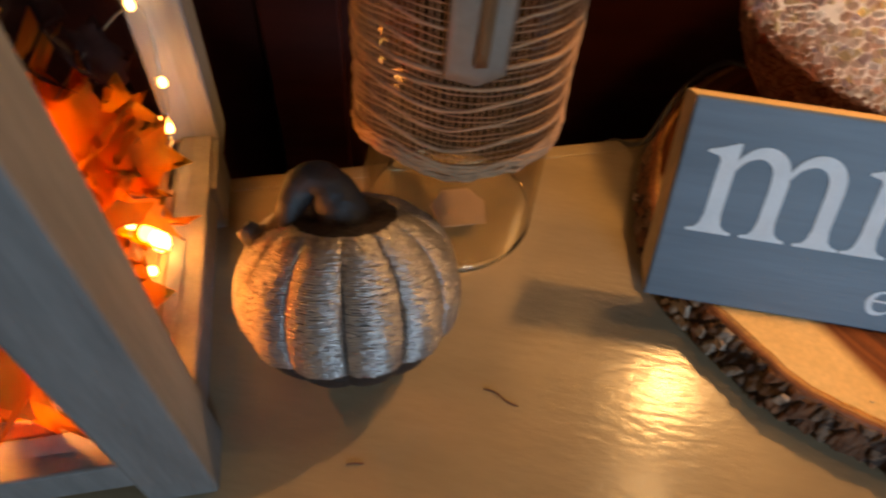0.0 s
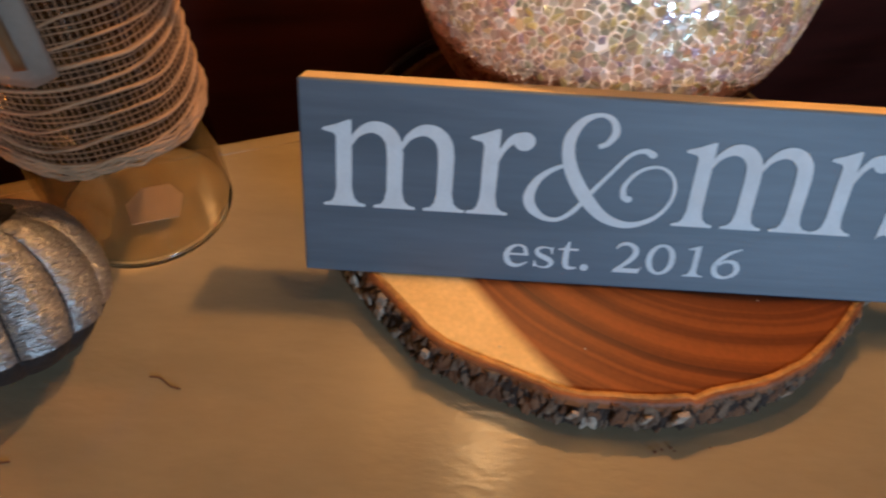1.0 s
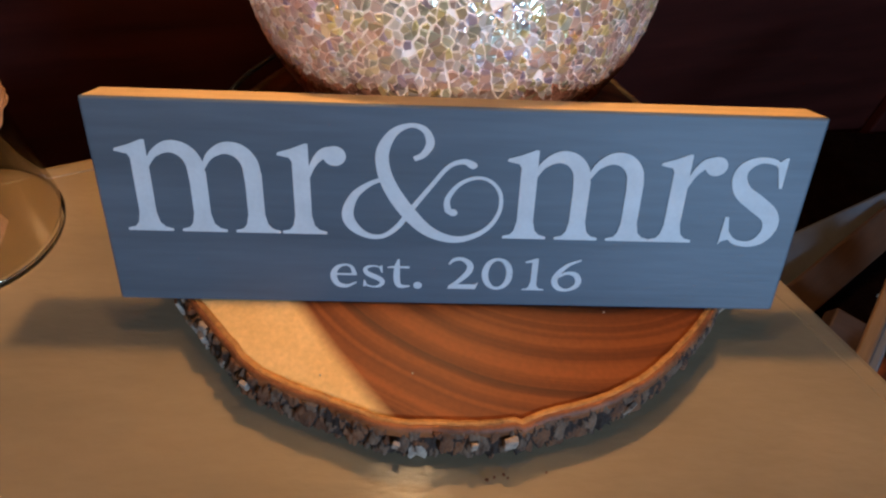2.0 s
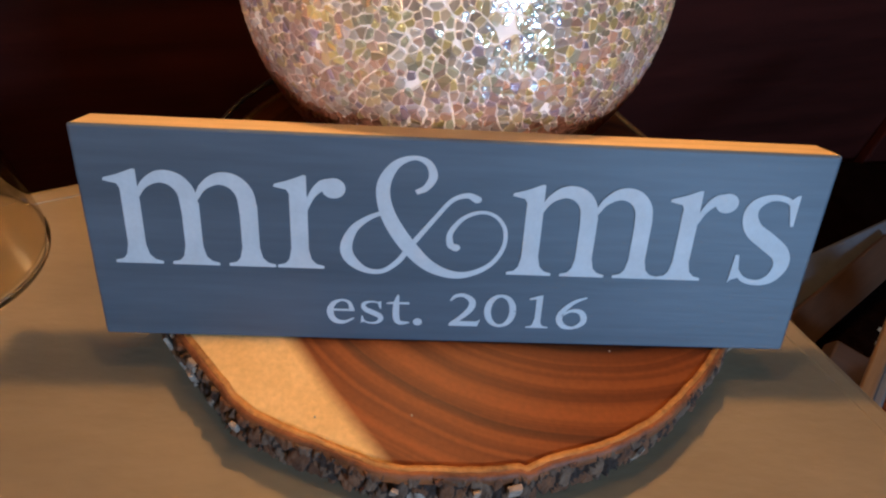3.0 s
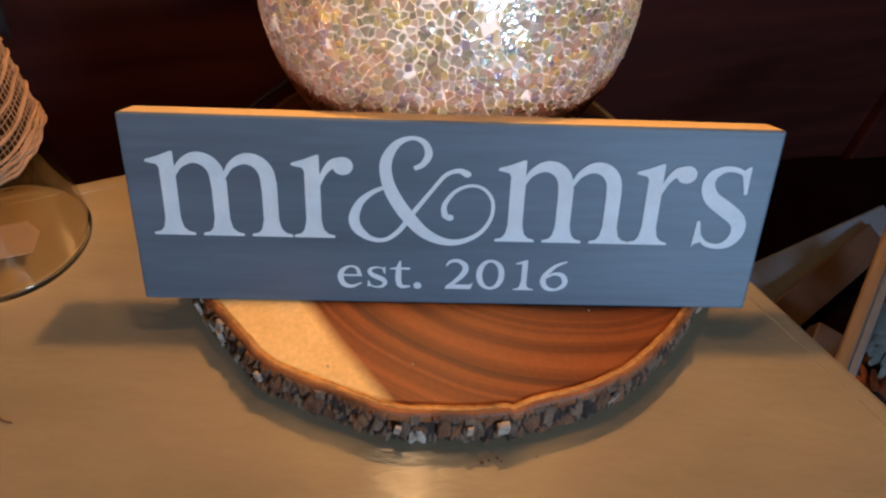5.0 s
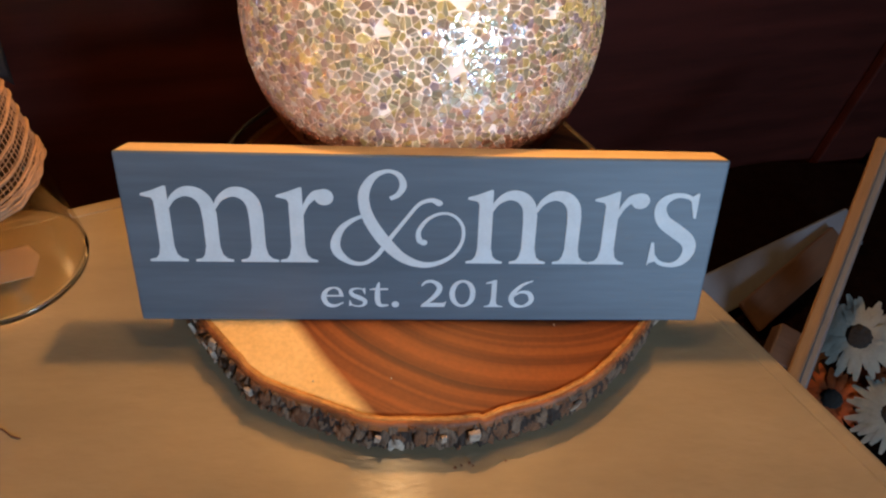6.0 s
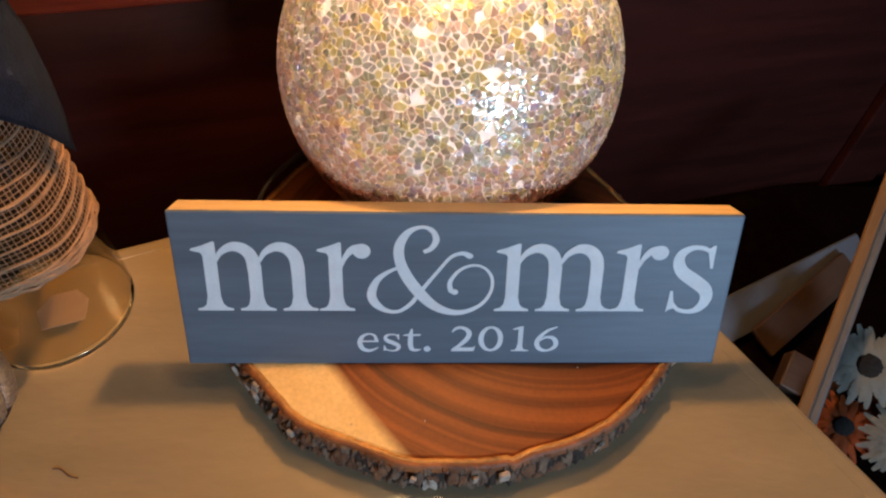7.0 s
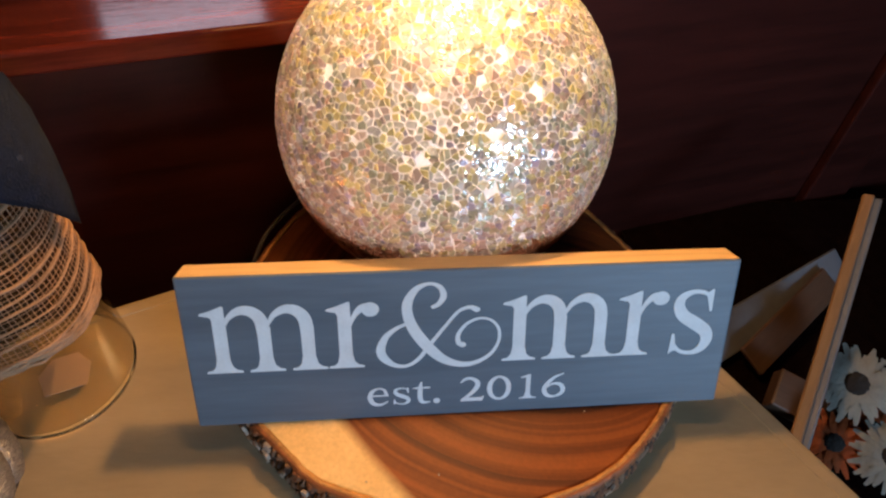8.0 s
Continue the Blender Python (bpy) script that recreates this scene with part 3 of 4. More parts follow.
def letter_s(bm, z, f=lambda p: p, k=1.0):
    spine = [(138.8, 68.5), (135.5, 72.8), (128.5, 73.9), (122.4, 70.6), (121.0, 65), (124, 58.8), (131, 53.6), (138, 48), (139.8, 42), (137, 36), (131.5, 33.4), (124.5, 34.9), (119.8, 41)]
    ribbon_shape(bm, [f(p) for p in spine], [w * k for w in (1.4, 2.4, 3.0, 5.0, 6.4, 7.4, 8.0, 7.6, 6.8, 5.0, 2.9, 2.4, 1.5)], z)
    flat_shape(bm, [f(p) for p in ((136, 72.6), (139.0, 75.2), (140.3, 75.2), (140.4, 61), (139.0, 61))], z - 0.00003)
    flat_shape(bm, [f(p) for p in ((118, 32.6), (119.2, 34.4), (122.5, 35.5), (120.4, 46.8), (118.8, 46.8))], z - 0.00006)


def sign():
    root = thing("wooden_sign", SIGN, "slate blue painted wooden board sign leaning on the lamp", "sign")
    bm = box((-SIGN_W / 2, 0, 0), (SIGN_W / 2, SIGN_T, SIGN_H), 0.0012, 2)
    for v in bm.verts:  # the foot is cut level, to stand on the slice
        v.co.x *= 1 - 0.008 * (1 - v.co.z / SIGN_H)
        if v.co.z < 0.003:
            v.co.z += v.co.y * math.tan(radians(LEAN_BACK))
    bm.faces.ensure_lookup_table()
    for f in bm.faces:
        c = f.calc_center_median()
        f.normal_update()
        f.material_index = 0 if c.y < 0.0009 else 1
    part("board", bm, (sign_paint, raw_pine), root, "painted front with bare pine edges")
    front = -0.0003

    def letter(build, *args, dx=0.0):
        bm = bmesh.new()
        build(bm, *args)
        for v in bm.verts:
            v.co.z = v.co.z * 0.962 + 0.0026
            v.co.x += dx
        ob = part("letter", bm, letter_paint, root, "white painted letter")
        return ob

    letter(letter_m, -132.4, front)
    letter(letter_r, -66.4, front)
    letter(letter_m, 29.7, front)
    letter(letter_r, 95.0, front)
    letter(letter_s, front, dx=-0.0006)

    def ampersand(bm):
        ribbon_shape(bm, [(-18.2, 70.2), (-14.2, 72.4), (-11.6, 77.5), (-13.8, 83), (-19.5, 85), (-26.5, 81.8), (-31, 74), (-31, 65.5), (-27.6, 56), (-20.5, 45.2), (-12, 36.6), (-2.5, 32.6), (6, 33.2), (14.2, 38), (19, 46), (19.2, 54.6), (15, 60.6), (8.6, 62.3), (1.4, 59.2), (-3.4, 52.4), (-3.2, 47), (-1.2, 45.6)], [2.2, 2.8, 3.6, 2.8, 2.0, 3.6, 5.4, 5.8, 6.4, 6.6, 5.4, 3.8, 2.8, 2.2, 1.9, 1.8, 1.6, 1.6, 1.9, 2.4, 3.0, 2.6], front, 9)
        ribbon_shape(bm, [(6.4, 68.2), (2.5, 69.6), (-3.5, 67.2), (-10, 59), (-19.5, 46), (-25, 38), (-31.5, 33.2), (-38.5, 33.6), (-44.6, 38.4), (-46.4, 44.5), (-43.4, 52.5), (-37.5, 57.8), (-30.8, 61)], [3.4, 2.4, 2.0, 2.0, 2.4, 2.5, 2.2, 2.8, 4.8, 5.0, 3.6, 2.4, 1.8], front - 0.00006, 9)
        blob(bm, -1.0, 45.6, 2.0, 1.7, front - 0.0001)
        blob(bm, 6.6, 68.0, 1.9, 1.6, front - 0.0001)

    def e(bm):
        ribbon_shape(bm, [(-45.2, 13.4), (-46.4, 17), (-49.6, 18.1), (-53.2, 16.2), (-54.6, 12.2), (-52.9, 8), (-48.8, 6.9), (-44.3, 9.0)], [2.2, 1.6, 1.1, 2.2, 2.9, 2.6, 1.8, 0.7], front)
        flat_shape(bm, [(-54, 12.6), (-44.1, 12.6), (-44.1, 13.7), (-54, 13.7)], front - 0.00003)

    def t(bm):
        ribbon_shape(bm, [(-25.2, 21.6), (-26, 17), (-26, 10), (-24.4, 7.3), (-20.2, 7.4)], [0.8, 2.6, 2.9, 2.2, 0.8], front)
        flat_shape(bm, [(-30.3, 16.8), (-20.4, 16.8), (-20.4, 18.0), (-28, 18.0), (-30.3, 17.4)], front - 0.00003)

    def two(bm):
        ribbon_shape(bm, [(-1.8, 19.4), (0.4, 21.8), (4.2, 22.2), (7.6, 19.4), (7.0, 15.4), (2.8, 10.6), (-1.6, 7.2)], [0.9, 1.7, 2.0, 2.9, 2.9, 2.2, 1.4], front)
        flat_shape(bm, [(-2.4, 6.4), (10.6, 6.4), (11.8, 10.2), (10.2, 9.0), (-0.4, 8.9)], front - 0.00003)

    def nought(bm):
        n = 14
        ribbon_shape(bm, [(20.3 + 5.6 * math.cos(2 * math.pi * k / n), 14.8 + 7.7 * math.sin(2 * math.pi * k / n)) for k in range(n + 1)], [1.3 + 1.7 * abs(math.cos(2 * math.pi * k / n)) for k in range(n + 1)], front, 4)

    def one(bm):
        flat_shape(bm, [(35.8, 8), (38.6, 8), (38.6, 23.4), (37.4, 23.4), (32.6, 21.6), (32.8, 20.9), (35.8, 21.2)], front)
        foot(bm, 37.0, front - 0.00003, 4.8, 1.4, 6.4, 0.5)

    def six(bm):
        ribbon_shape(bm, [(58, 22.9), (52.6, 20.4), (48.2, 15.8), (46.8, 11.6), (48.8, 7.9), (53, 6.9), (56.9, 9), (57.8, 12.2), (55.8, 15.4), (51.6, 15.8), (47.6, 13)], [0.8, 1.8, 2.6, 2.9, 2.5, 1.5, 2.4, 2.9, 2.4, 1.5, 0.8], front)

    letter(ampersand, dx=-0.0010)
    letter(e)
    letter(lambda bm: letter_s(bm, front, lambda p: (-41.6 + (p[0] - 117.6) * 0.40, 6.4 + (p[1] - 32.3) * 0.272), 0.33))
    letter(t)
    letter(lambda bm: blob(bm, -16.6, 7.9, 2.0, 1.9, front))
    letter(two, dx=-0.0008)
    letter(nought, dx=-0.0008)
    letter(one, dx=-0.0008)
    letter(six, dx=-0.0008)
    return root


sign()

# ---- table lamp with mosaic globe ----
GLOBE, RAD = Vector((-0.002, 0.164, 0.111)), 0.109


def globe_lamp():
    root = thing("table_lamp", pose(GLOBE.x, GLOBE.y, SLICE_TOP), "glowing crackle mosaic glass globe table lamp standing on the wood slice", "lamp")
    up = GLOBE.z - SLICE_TOP
    prof = []
    for k in range(41):
        a = math.radians(-56 + k * (136 / 40))
        prof.append(((RAD - 0.0016) * math.cos(a), up + (RAD - 0.0016) * math.sin(a)))
    prof = [(prof[0][0] * 0.9, 0.001)] + prof
    part("globe", lathe(prof, 96), grout, root, "frosted white glass globe", True)
    ring = [(0.056, 0.0005), (0.0612, 0.0005)]
    for k in range(9):
        a = math.radians(-54.0 + k * 4.9)
        ring.append(((RAD - 0.0011) * math.cos(a), up + (RAD - 0.0011) * math.sin(a)))
    ring += [(ring[-1][0] - 0.003, ring[-1][1]), (0.060, 0.008)]
    part("foot_ring", lathe(ring, 96, True), copper_dark, root, "dark copper band under the chips")
    top = up + RAD * math.sin(math.radians(80))
    part("neck", tube(spline([(0, 0.0, top - 0.004), (0, 0.03, top + 0.012), (0, 0.072, top + 0.045), (0, 0.085, top + 0.13), (0, 0.080, top + 0.235)], 8), 0.006, 14), brass, root, "curved metal neck", True)
    part("arm", tube(spline([(0, 0.080, top + 0.235), (0.010, 0.026, top + 0.240), (-0.020, -0.104, top + 0.240)], 8), 0.004, 10), brass, root, "metal arm across the shade", True)
    pear = [(0.010, 0.040), (0.012, 0.030), (0.022, 0.010), (0.025, -0.004), (0.022, -0.018), (0.012, -0.027), (0.002, -0.029)]
    # the smaller bulb is an added body for the glare light
    for name, at, k, label in (("bulb", (0.010, 0.026, 0.392), 1.0, "lit warm bulb"), ("added_glare_bulb", (-0.020, -0.104, 0.395), 0.55, "small added warm bulb for the table glare")):
        spot = Vector(at) - Vector((0, 0, SLICE_TOP))
        bm = lathe([(q * k, h * k) for q, h in pear], 32)
        bmesh.ops.translate(bm, verts=bm.verts[:], vec=spot)
        part(name, bm, bulb_glow, root, label, True).visible_shadow = False
        part("socket", tube([(spot.x, spot.y, spot.z + 0.038 * k), (spot.x, spot.y, top + 0.240)], 0.007, 12), brass, root, "metal bulb socket", True)
    part("shade", lathe([(0.165, top + 0.215), (0.120, top + 0.385), (0.1185, top + 0.385), (0.1635, top + 0.215)], 64, True), shade_cloth, root, "linen drum shade", True)
    return root


lamp_root = globe_lamp()


def globe_chips(root):
    """Voronoi chips on the sphere: the nearest ones are parts, the rest one joined mesh."""
    rng = random.Random(11)
    count = 12500
    pts = []
    for k in range(count):
        z = 1 - 2 * (k + 0.5) / count
        a = k * math.pi * (3 - math.sqrt(5))
        v = Vector((math.sqrt(1 - z * z) * math.cos(a), math.sqrt(1 - z * z) * math.sin(a), z))
        v += Vector((rng.gauss(0, 1), rng.gauss(0, 1), rng.gauss(0, 1))) * 0.024
        pts.append(v.normalized())
    hull = bmesh.new()
    for v in pts:
        hull.verts.new(v * 1000)
    bmesh.ops.convex_hull(hull, input=hull.verts[:])
    hull.verts.ensure_lookup_table()
    centre = {}
    for f in hull.faces:
        f.normal_update()
        n = f.normal.copy()
        centre[f] = n if n.dot(f.calc_center_median()) > 0 else -n
    up = GLOBE.z - SLICE_TOP
    cells = []
    for v in hull.verts:
        c = v.co.normalized()
        if not (-0.79 < c.z < 0.95) or not v.link_faces:
            continue
        u = c.orthogonal().normalized()
        w = c.cross(u)
        ring = sorted((centre[f] for f in v.link_faces), key=lambda q: math.atan2(q.dot(w), q.dot(u)))
        if max((q - c).length for q in ring) < 0.058:
            cells.append((c, ring))
    hull.free()
    cells.sort(key=lambda q: (q[0] - Vector((0, -0.93, 0.36))).length)
    rest = []

    def chip(verts, faces, c, ring):
        mid = sum(ring, Vector()) / len(ring)
        gap = rng.uniform(0.62, 0.90)
        tilt = Vector((rng.gauss(0, 1), rng.gauss(0, 1), rng.gauss(0, 1))) * 0.085
        n = (c + tilt).normalized()
        lo, hi = [], []
        for q in ring:
            p = mid + (q - mid) * gap
            lo.append(p.normalized() * (RAD - 0.0022))
            flatp = p.normalized() * RAD
            flatp -= n * ((flatp - c * RAD).dot(n)) * 0.9
            hi.append(flatp + c * 0.0002)
        base = len(verts)
        k = len(ring)
        verts += [p + Vector((0, 0, up)) for p in lo + hi]
        faces.append([base + k + i for i in range(k)])
        for i in range(k):
            faces.append([base + i, base + (i + 1) % k, base + k + (i + 1) % k, base + k + i])

    rv, rf, kv, kf, pv, pf = [], [], [], [], [], []
    for i, (c, ring) in enumerate(cells):
        if rng.random() < 0.009:  # bare spots where a chip is missing
            continue
        if c.z < -0.20 + 0.03 * math.sin(9 * math.atan2(c.y, c.x)) + rng.uniform(-0.03, 0.03):
            chip(kv, kf, c, ring)
        elif i < 300:
            v, f = [], []
            chip(v, f, c, ring)
            me = bpy.data.meshes.new("mosaic_chip")
            me.from_pydata(v, [], f)
            me.materials.append(chip_mat)
            new("mosaic_chip", me).parent = root
        elif c.z < 0.1 + rng.uniform(-0.40, 0.30) + 0.8 * max(0.0, -c.x - 0.35):
            chip(pv, pf, c, ring)
        else:
            chip(rv, rf, c, ring)
    for name, v, f, mat, label in (("chip_mosaic", rv, rf, chip_mat, "small iridescent mirror glass chips"), ("rose_mosaic", pv, pf, rose_chip, "small rose-tinted mirror glass chips"), ("copper_mosaic", kv, kf, copper_rim, "copper-coloured glass chips round the foot")):
        me = bpy.data.meshes.new(name)
        me.from_pydata(v, [], f)
        me.materials.append(mat)
        ob = new(name, me)
        ob.parent = root
        tagged(ob, label, kind="stuff")


# ---- glass jar wrapped in gauze ----
JAR = Vector((-0.2515, 0.0485))
JR = 0.0455


def jar():
    root = thing("glass_jar", pose(JAR.x, JAR.y, 0), "clear glass jar wrapped in open-weave gauze with felt and ribbon", "jar")
    wall = lathe([(JR - 0.0012, 0.0085), (JR, 0.012), (JR - 0.001, 0.10), (JR - 0.003, 0.20), (JR - 0.002, 0.212), (JR - 0.005, 0.212), (JR - 0.0055, 0.20), (JR - 0.0035, 0.10), (JR - 0.0027, 0.012)], 72, True)
    part("glass_wall", wall, wall_glass, root, "clear glass wall", True).visible_shadow = False
    base = lathe([(0.002, 0.0022), (JR - 0.012, 0.0018), (JR - 0.007, 0.0005), (JR - 0.0032, 0.0007), (JR - 0.0010, 0.0028), (JR, 0.0060), (JR - 0.0011, 0.0080), (JR - 0.0034, 0.0092), (JR - 0.0085, 0.0074), (JR - 0.016, 0.0082), (0.002, 0.0090)], 72)
    part("glass_base", base, jar_glass, root, "thick clear glass base", True).visible_shadow = False
    st = prism([(-0.013, -0.012), (0.011, -0.014), (0.015, 0.002), (0.009, 0.013), (-0.006, 0.014), (-0.015, 0.004)], 0.0003, 0.0007, 0.0002, 1)
    ob = part("sticker", st, sticker_paper, root, "worn paper sticker under the base")
    ob.matrix_local = pose(0.006, -0.004, 0.0092, 0, 0, 24)
    # gauze: fine grid plus heavier wavy strands
    rng = random.Random(3)
    bm = bmesh.new()
    n, z0, z1 = 96, 0.069, 0.206
    gr = JR + 0.0016

    def low(a):
        return z0 + 0.005 * max(0.0, math.cos(a)) + 0.004 * max(0.0, -math.sin(a)) + 0.0022 * math.sin(a * 3 + 1) + 0.0015 * math.sin(a * 5)

    for i in range(44):
        h = i / 43
        ph = rng.uniform(0, 6)
        pts = []
        for k in range(n):
            a = 2 * math.pi * k / n
            z = low(a) + h * (z1 - low(a)) + 0.0012 * math.sin(a * 3 + ph * 0.15) + 0.0004 * noise.noise(Vector((a * 6, i, 0)))
            r = gr - 0.003 * h + 0.0005 * noise.noise(Vector((a * 4, i * 0.4, 7)))
            pts.append((r * math.cos(a), r * math.sin(a), z))
        tube(pts, 0.00026, 3, True, bm)
    for k in range(104):
        a0 = 2 * math.pi * k / 104
        pts = []
        for i in range(24):
            h = i / 23
            a = a0 + 0.02 * noise.noise(Vector((k * 0.7, h * 5, 2)))
            pts.append(((gr - 0.003 * h) * math.cos(a), (gr - 0.003 * h) * math.sin(a), low(a) + h * (z1 - low(a))))
        tube(pts, 0.00026, 3, False, bm)
    tagged(part("gauze_weave", bm, gauze_thread, root, "fine open gauze weave"), kind="stuff")
    for i in range(15):
        h = (i + 0.5 + rng.uniform(-0.2, 0.2)) / 15
        ph, amp = rng.uniform(0, 6), rng.uniform(0.0005, 0.0016)
        pts = []
        for k in range(120):
            a = 2 * math.pi * k / 120
            z = low(a) + 0.003 + h * (z1 - low(a)) + amp * math.sin(a * 4 + ph) + 0.0012 * math.sin(a * 2 + 1 + i * 0.2) + 0.0008 * noise.noise(Vector((a * 3.5, i * 2.3, 5)))
            r = gr + 0.0004 - 0.003 * h + 0.0005 * noise.noise(Vector((a * 5, i, 1)))
            pts.append((r * math.cos(a), r * math.sin(a), z))
        part("strand", tube(pts, rng.uniform(0.00060, 0.00100), 6, True), gauze_thread, root, "", True)
    # crumpled lower hem: gathered threads twisted together
    for j in range(6):
        pts = []
        for k in range(160):
            a = 2 * math.pi * k / 160
            r = gr + 0.0006 + 0.0012 * noise.noise(Vector((a * 7, j, 3)))
            pts.append((r * math.cos(a), r * math.sin(a), low(a) + 0.0012 * j + 0.0022 * noise.noise(Vector((a * 6, 2, j * 1.7)))))
        part("hem", tube(pts, 0.0011 if j % 2 == 0 else 0.0006, 6, True), gauze_thread, root, "twisted gauze hem", True)

    def on_jar(name, outline, lift, mat, label):
        """A cloth shape bent round the jar: outline in (degrees, height)."""
        bm = bmesh.new()
        m = len(outline)
        ca, ch = sum(p[0] for p in outline) / m, sum(p[1] for p in outline) / m
        rows = []
        for s in (1.0, 0.8, 0.55, 0.3, 0.05):
            row = []
            for a, h in outline:
                d, z = ca + (a - ca) * s, ch + (h - ch) * s
                r = JR + lift + 0.003 * (1 - s) + 0.0008 * noise.noise(Vector((d * 0.1, z * 80, 0)))
                row.append(bm.verts.new((r * math.cos(math.radians(d)), r * math.sin(math.radians(d)), z)))
            rows.append(row)
        for u, w in zip(rows, rows[1:]):
            for k in range(m):
                bm.faces.new((u[k], u[(k + 1) % m], w[(k + 1) % m], w[k]))
        bm.faces.new(rows[-1])
        bmesh.ops.solidify(bm, geom=bm.faces[:], thickness=0.0012)
        return part(name, bm, mat, root, label, True)

    petal = [(-50, 0.192), (-32, 0.181), (-10, 0.155), (8, 0.128), (16, 0.144), (23, 0.164), (23, 0.188), (12, 0.212), (-10, 0.230), (-34, 0.236), (-54, 0.205)]
    on_jar("felt_petal", petal, 0.012, denim, "navy blue felt petal")
    on_jar("ribbon_tail", [(-92, 0.122), (-78, 0.120), (-66, 0.124), (-64, 0.19), (-90, 0.19)], 0.0035, ribbon_cloth, "cream satin ribbon tail")
    on_jar("ribbon_stripe", [(-80, 0.130), (-75, 0.130), (-73, 0.19), (-79, 0.19)], 0.0065, tan_cloth, "tan ribbon stripe")
    return root


jar()

# ---- silver pumpkin ----


def pumpkin():
    root = thing("decorative_pumpkin", pose(-0.2790, -0.0495, 0.0072, -24, 0, 16), "silver thread-wrapped ribbed pumpkin with dark curled stem", "pumpkin")
    R, ribs = 0.0468, 12
    prof = []
    for k in range(34):
        a = math.radians(-84 + k * 168 / 33)
        prof.append((R * (0.28 + 0.72 * math.cos(a) ** 0.75), 0.0330 + 0.0335 * math.sin(a)))

    def groove(a, i):
        c = abs(math.sin(a * ribs / 2 + 0.25))
        side = math.cos(math.radians(-84 + i * 168 / 33))
        return 0.905 + 0.095 * c ** 0.6 * (0.35 + 0.65 * side)

    part("core", lathe([(r * 0.985, z) for r, z in prof], 180, wave=groove), stem_paint, root, "dark pumpkin body showing in grooves and under the base", True)
    # each rib carries wound thread: short arcs that follow the rib's swell
    for rib in range(ribs):
        bm = bmesh.new()
        a0 = (rib * 2 * math.pi - 0.5) / ribs
        rng = random.Random(rib)
        for i in range(62):
            t = 11.5 + i * (20.5 / 61)
            j = int(t)
            f = t - j
            r = prof[j][0] * (1 - f) + prof[min(j + 1, 33)][0] * f
            z = prof[j][1] * (1 - f) + prof[min(j + 1, 33)][1] * f
            pts = []
            for k in range(27):
                s = (k / 26) * 0.96 + 0.02
                a = a0 + s * 2 * math.pi / ribs
                q = r * groove(a, j) + 0.0003 + 0.0005 * noise.noise(Vector((a * 22, i * 0.9, rib)))
                pts.append((q * math.cos(a), q * math.sin(a), z + 0.0006 * noise.noise(Vector((a * 24, i * 0.5, rib + 20)))))
            tube(pts, [rng.uniform(0.00050, 0.00076) for q in pts], 4, False, bm)
        part("rib", bm, silver_thread, root, "rib wound with silver thread", True)
    curl = spline([(0.000, 0.000, 0.056, 0.0145), (-0.001, 0.001, 0.064, 0.0125), (-0.003, 0.002, 0.072, 0.0105), (-0.008, 0.003, 0.079, 0.0088), (-0.0145, 0.002, 0.080, 0.0072), (-0.0195, 0.000, 0.074, 0.0061), (-0.0225, -0.002, 0.066, 0.0055), (-0.0285, -0.003, 0.0605, 0.0052), (-0.0350, -0.003, 0.0600, 0.0046), (-0.0395, -0.002, 0.0640, 0.0036)], 6)
    rad = [float(q[3]) for q in curl]
    curl = [tuple(q[:3]) for q in curl]
    bm = tube(curl, rad, 14)
    for v in bm.verts:
        v.co += Vector(noise.noise_vector(v.co * 160)) * 0.0008
    part("stem", bm, stem_paint, root, "dark curled stem", True)
    part("stem_collar", lathe([(0.003, 0.069), (0.009, 0.066), (0.0125, 0.0635), (0.0150, 0.0605), (0.008, 0.0595)], 40, wave=lambda a, i: 0.92 + 0.07 * math.sin(a * 7)), stem_paint, root, "flared stem base", True)
    return root


pumpkin()

# ---- lantern ----
LANT = Matrix.Translation((-0.316, -0.118, 0)) @ pose(0, 0, 0, 0, 0, 19.9)


def lantern():
    """Local x runs back-left along the front (negative), y along the depth."""
    root = thing("lantern", LANT, "whitewashed wooden lantern lit by fairy lights with orange autumn leaves inside", "lantern")
    D, W, H, P = 0.165, 0.165, 0.36, 0.026
    for x in (-W, -P):
        for y, z in ((0, 0.0), (D + 0.012, 0.018)):
            part("post", box((x, y, z), (x + P, y + P, H), 0.0015), lantern_paint, root)
        part("foot", box((x, D - P, 0.0), (x + P, D + 0.011, 0.030), 0.0015), lantern_paint, root)
    for z0, z1 in ((0.012, 0.032), (H - 0.028, H - 0.002)):
        for y in (0.003, D + 0.014):
            part("rail", box((-W + P, y, z0), (-P, y + 0.017, z1), 0.0012), lantern_paint, root)
        for x in (-W + 0.003, -0.020):
            part("rail", box((x, P, z0), (x + 0.017, D + 0.012, z1), 0.0012), lantern_paint, root)
    part("floor_board", box((-W + 0.021, 0.021, 0.020), (-0.021, D + 0.013, 0.030), 0.001), lantern_floor_wood, root, "brown wooden floor board")
    part("roof", box((-W - 0.012, -0.012, H), (0.012, D + 0.05, H + 0.016), 0.003), lantern_paint, root)
    for lo, hi in (((-W + P, 0.010, 0.032), (-P, 0.012, H - 0.028)), ((-0.013, P, 0.032), (-0.011, D + 0.012, H - 0.028)), ((-W + P, D + 0.022, 0.032), (-P, D + 0.024, H - 0.028)), ((-W + 0.011, P, 0.032), (-W + 0.013, D + 0.012, H - 0.028))):
        part("pane", box(lo, hi), pane_glass, root, "clear glass pane").visible_shadow = False
    return root


lantern()


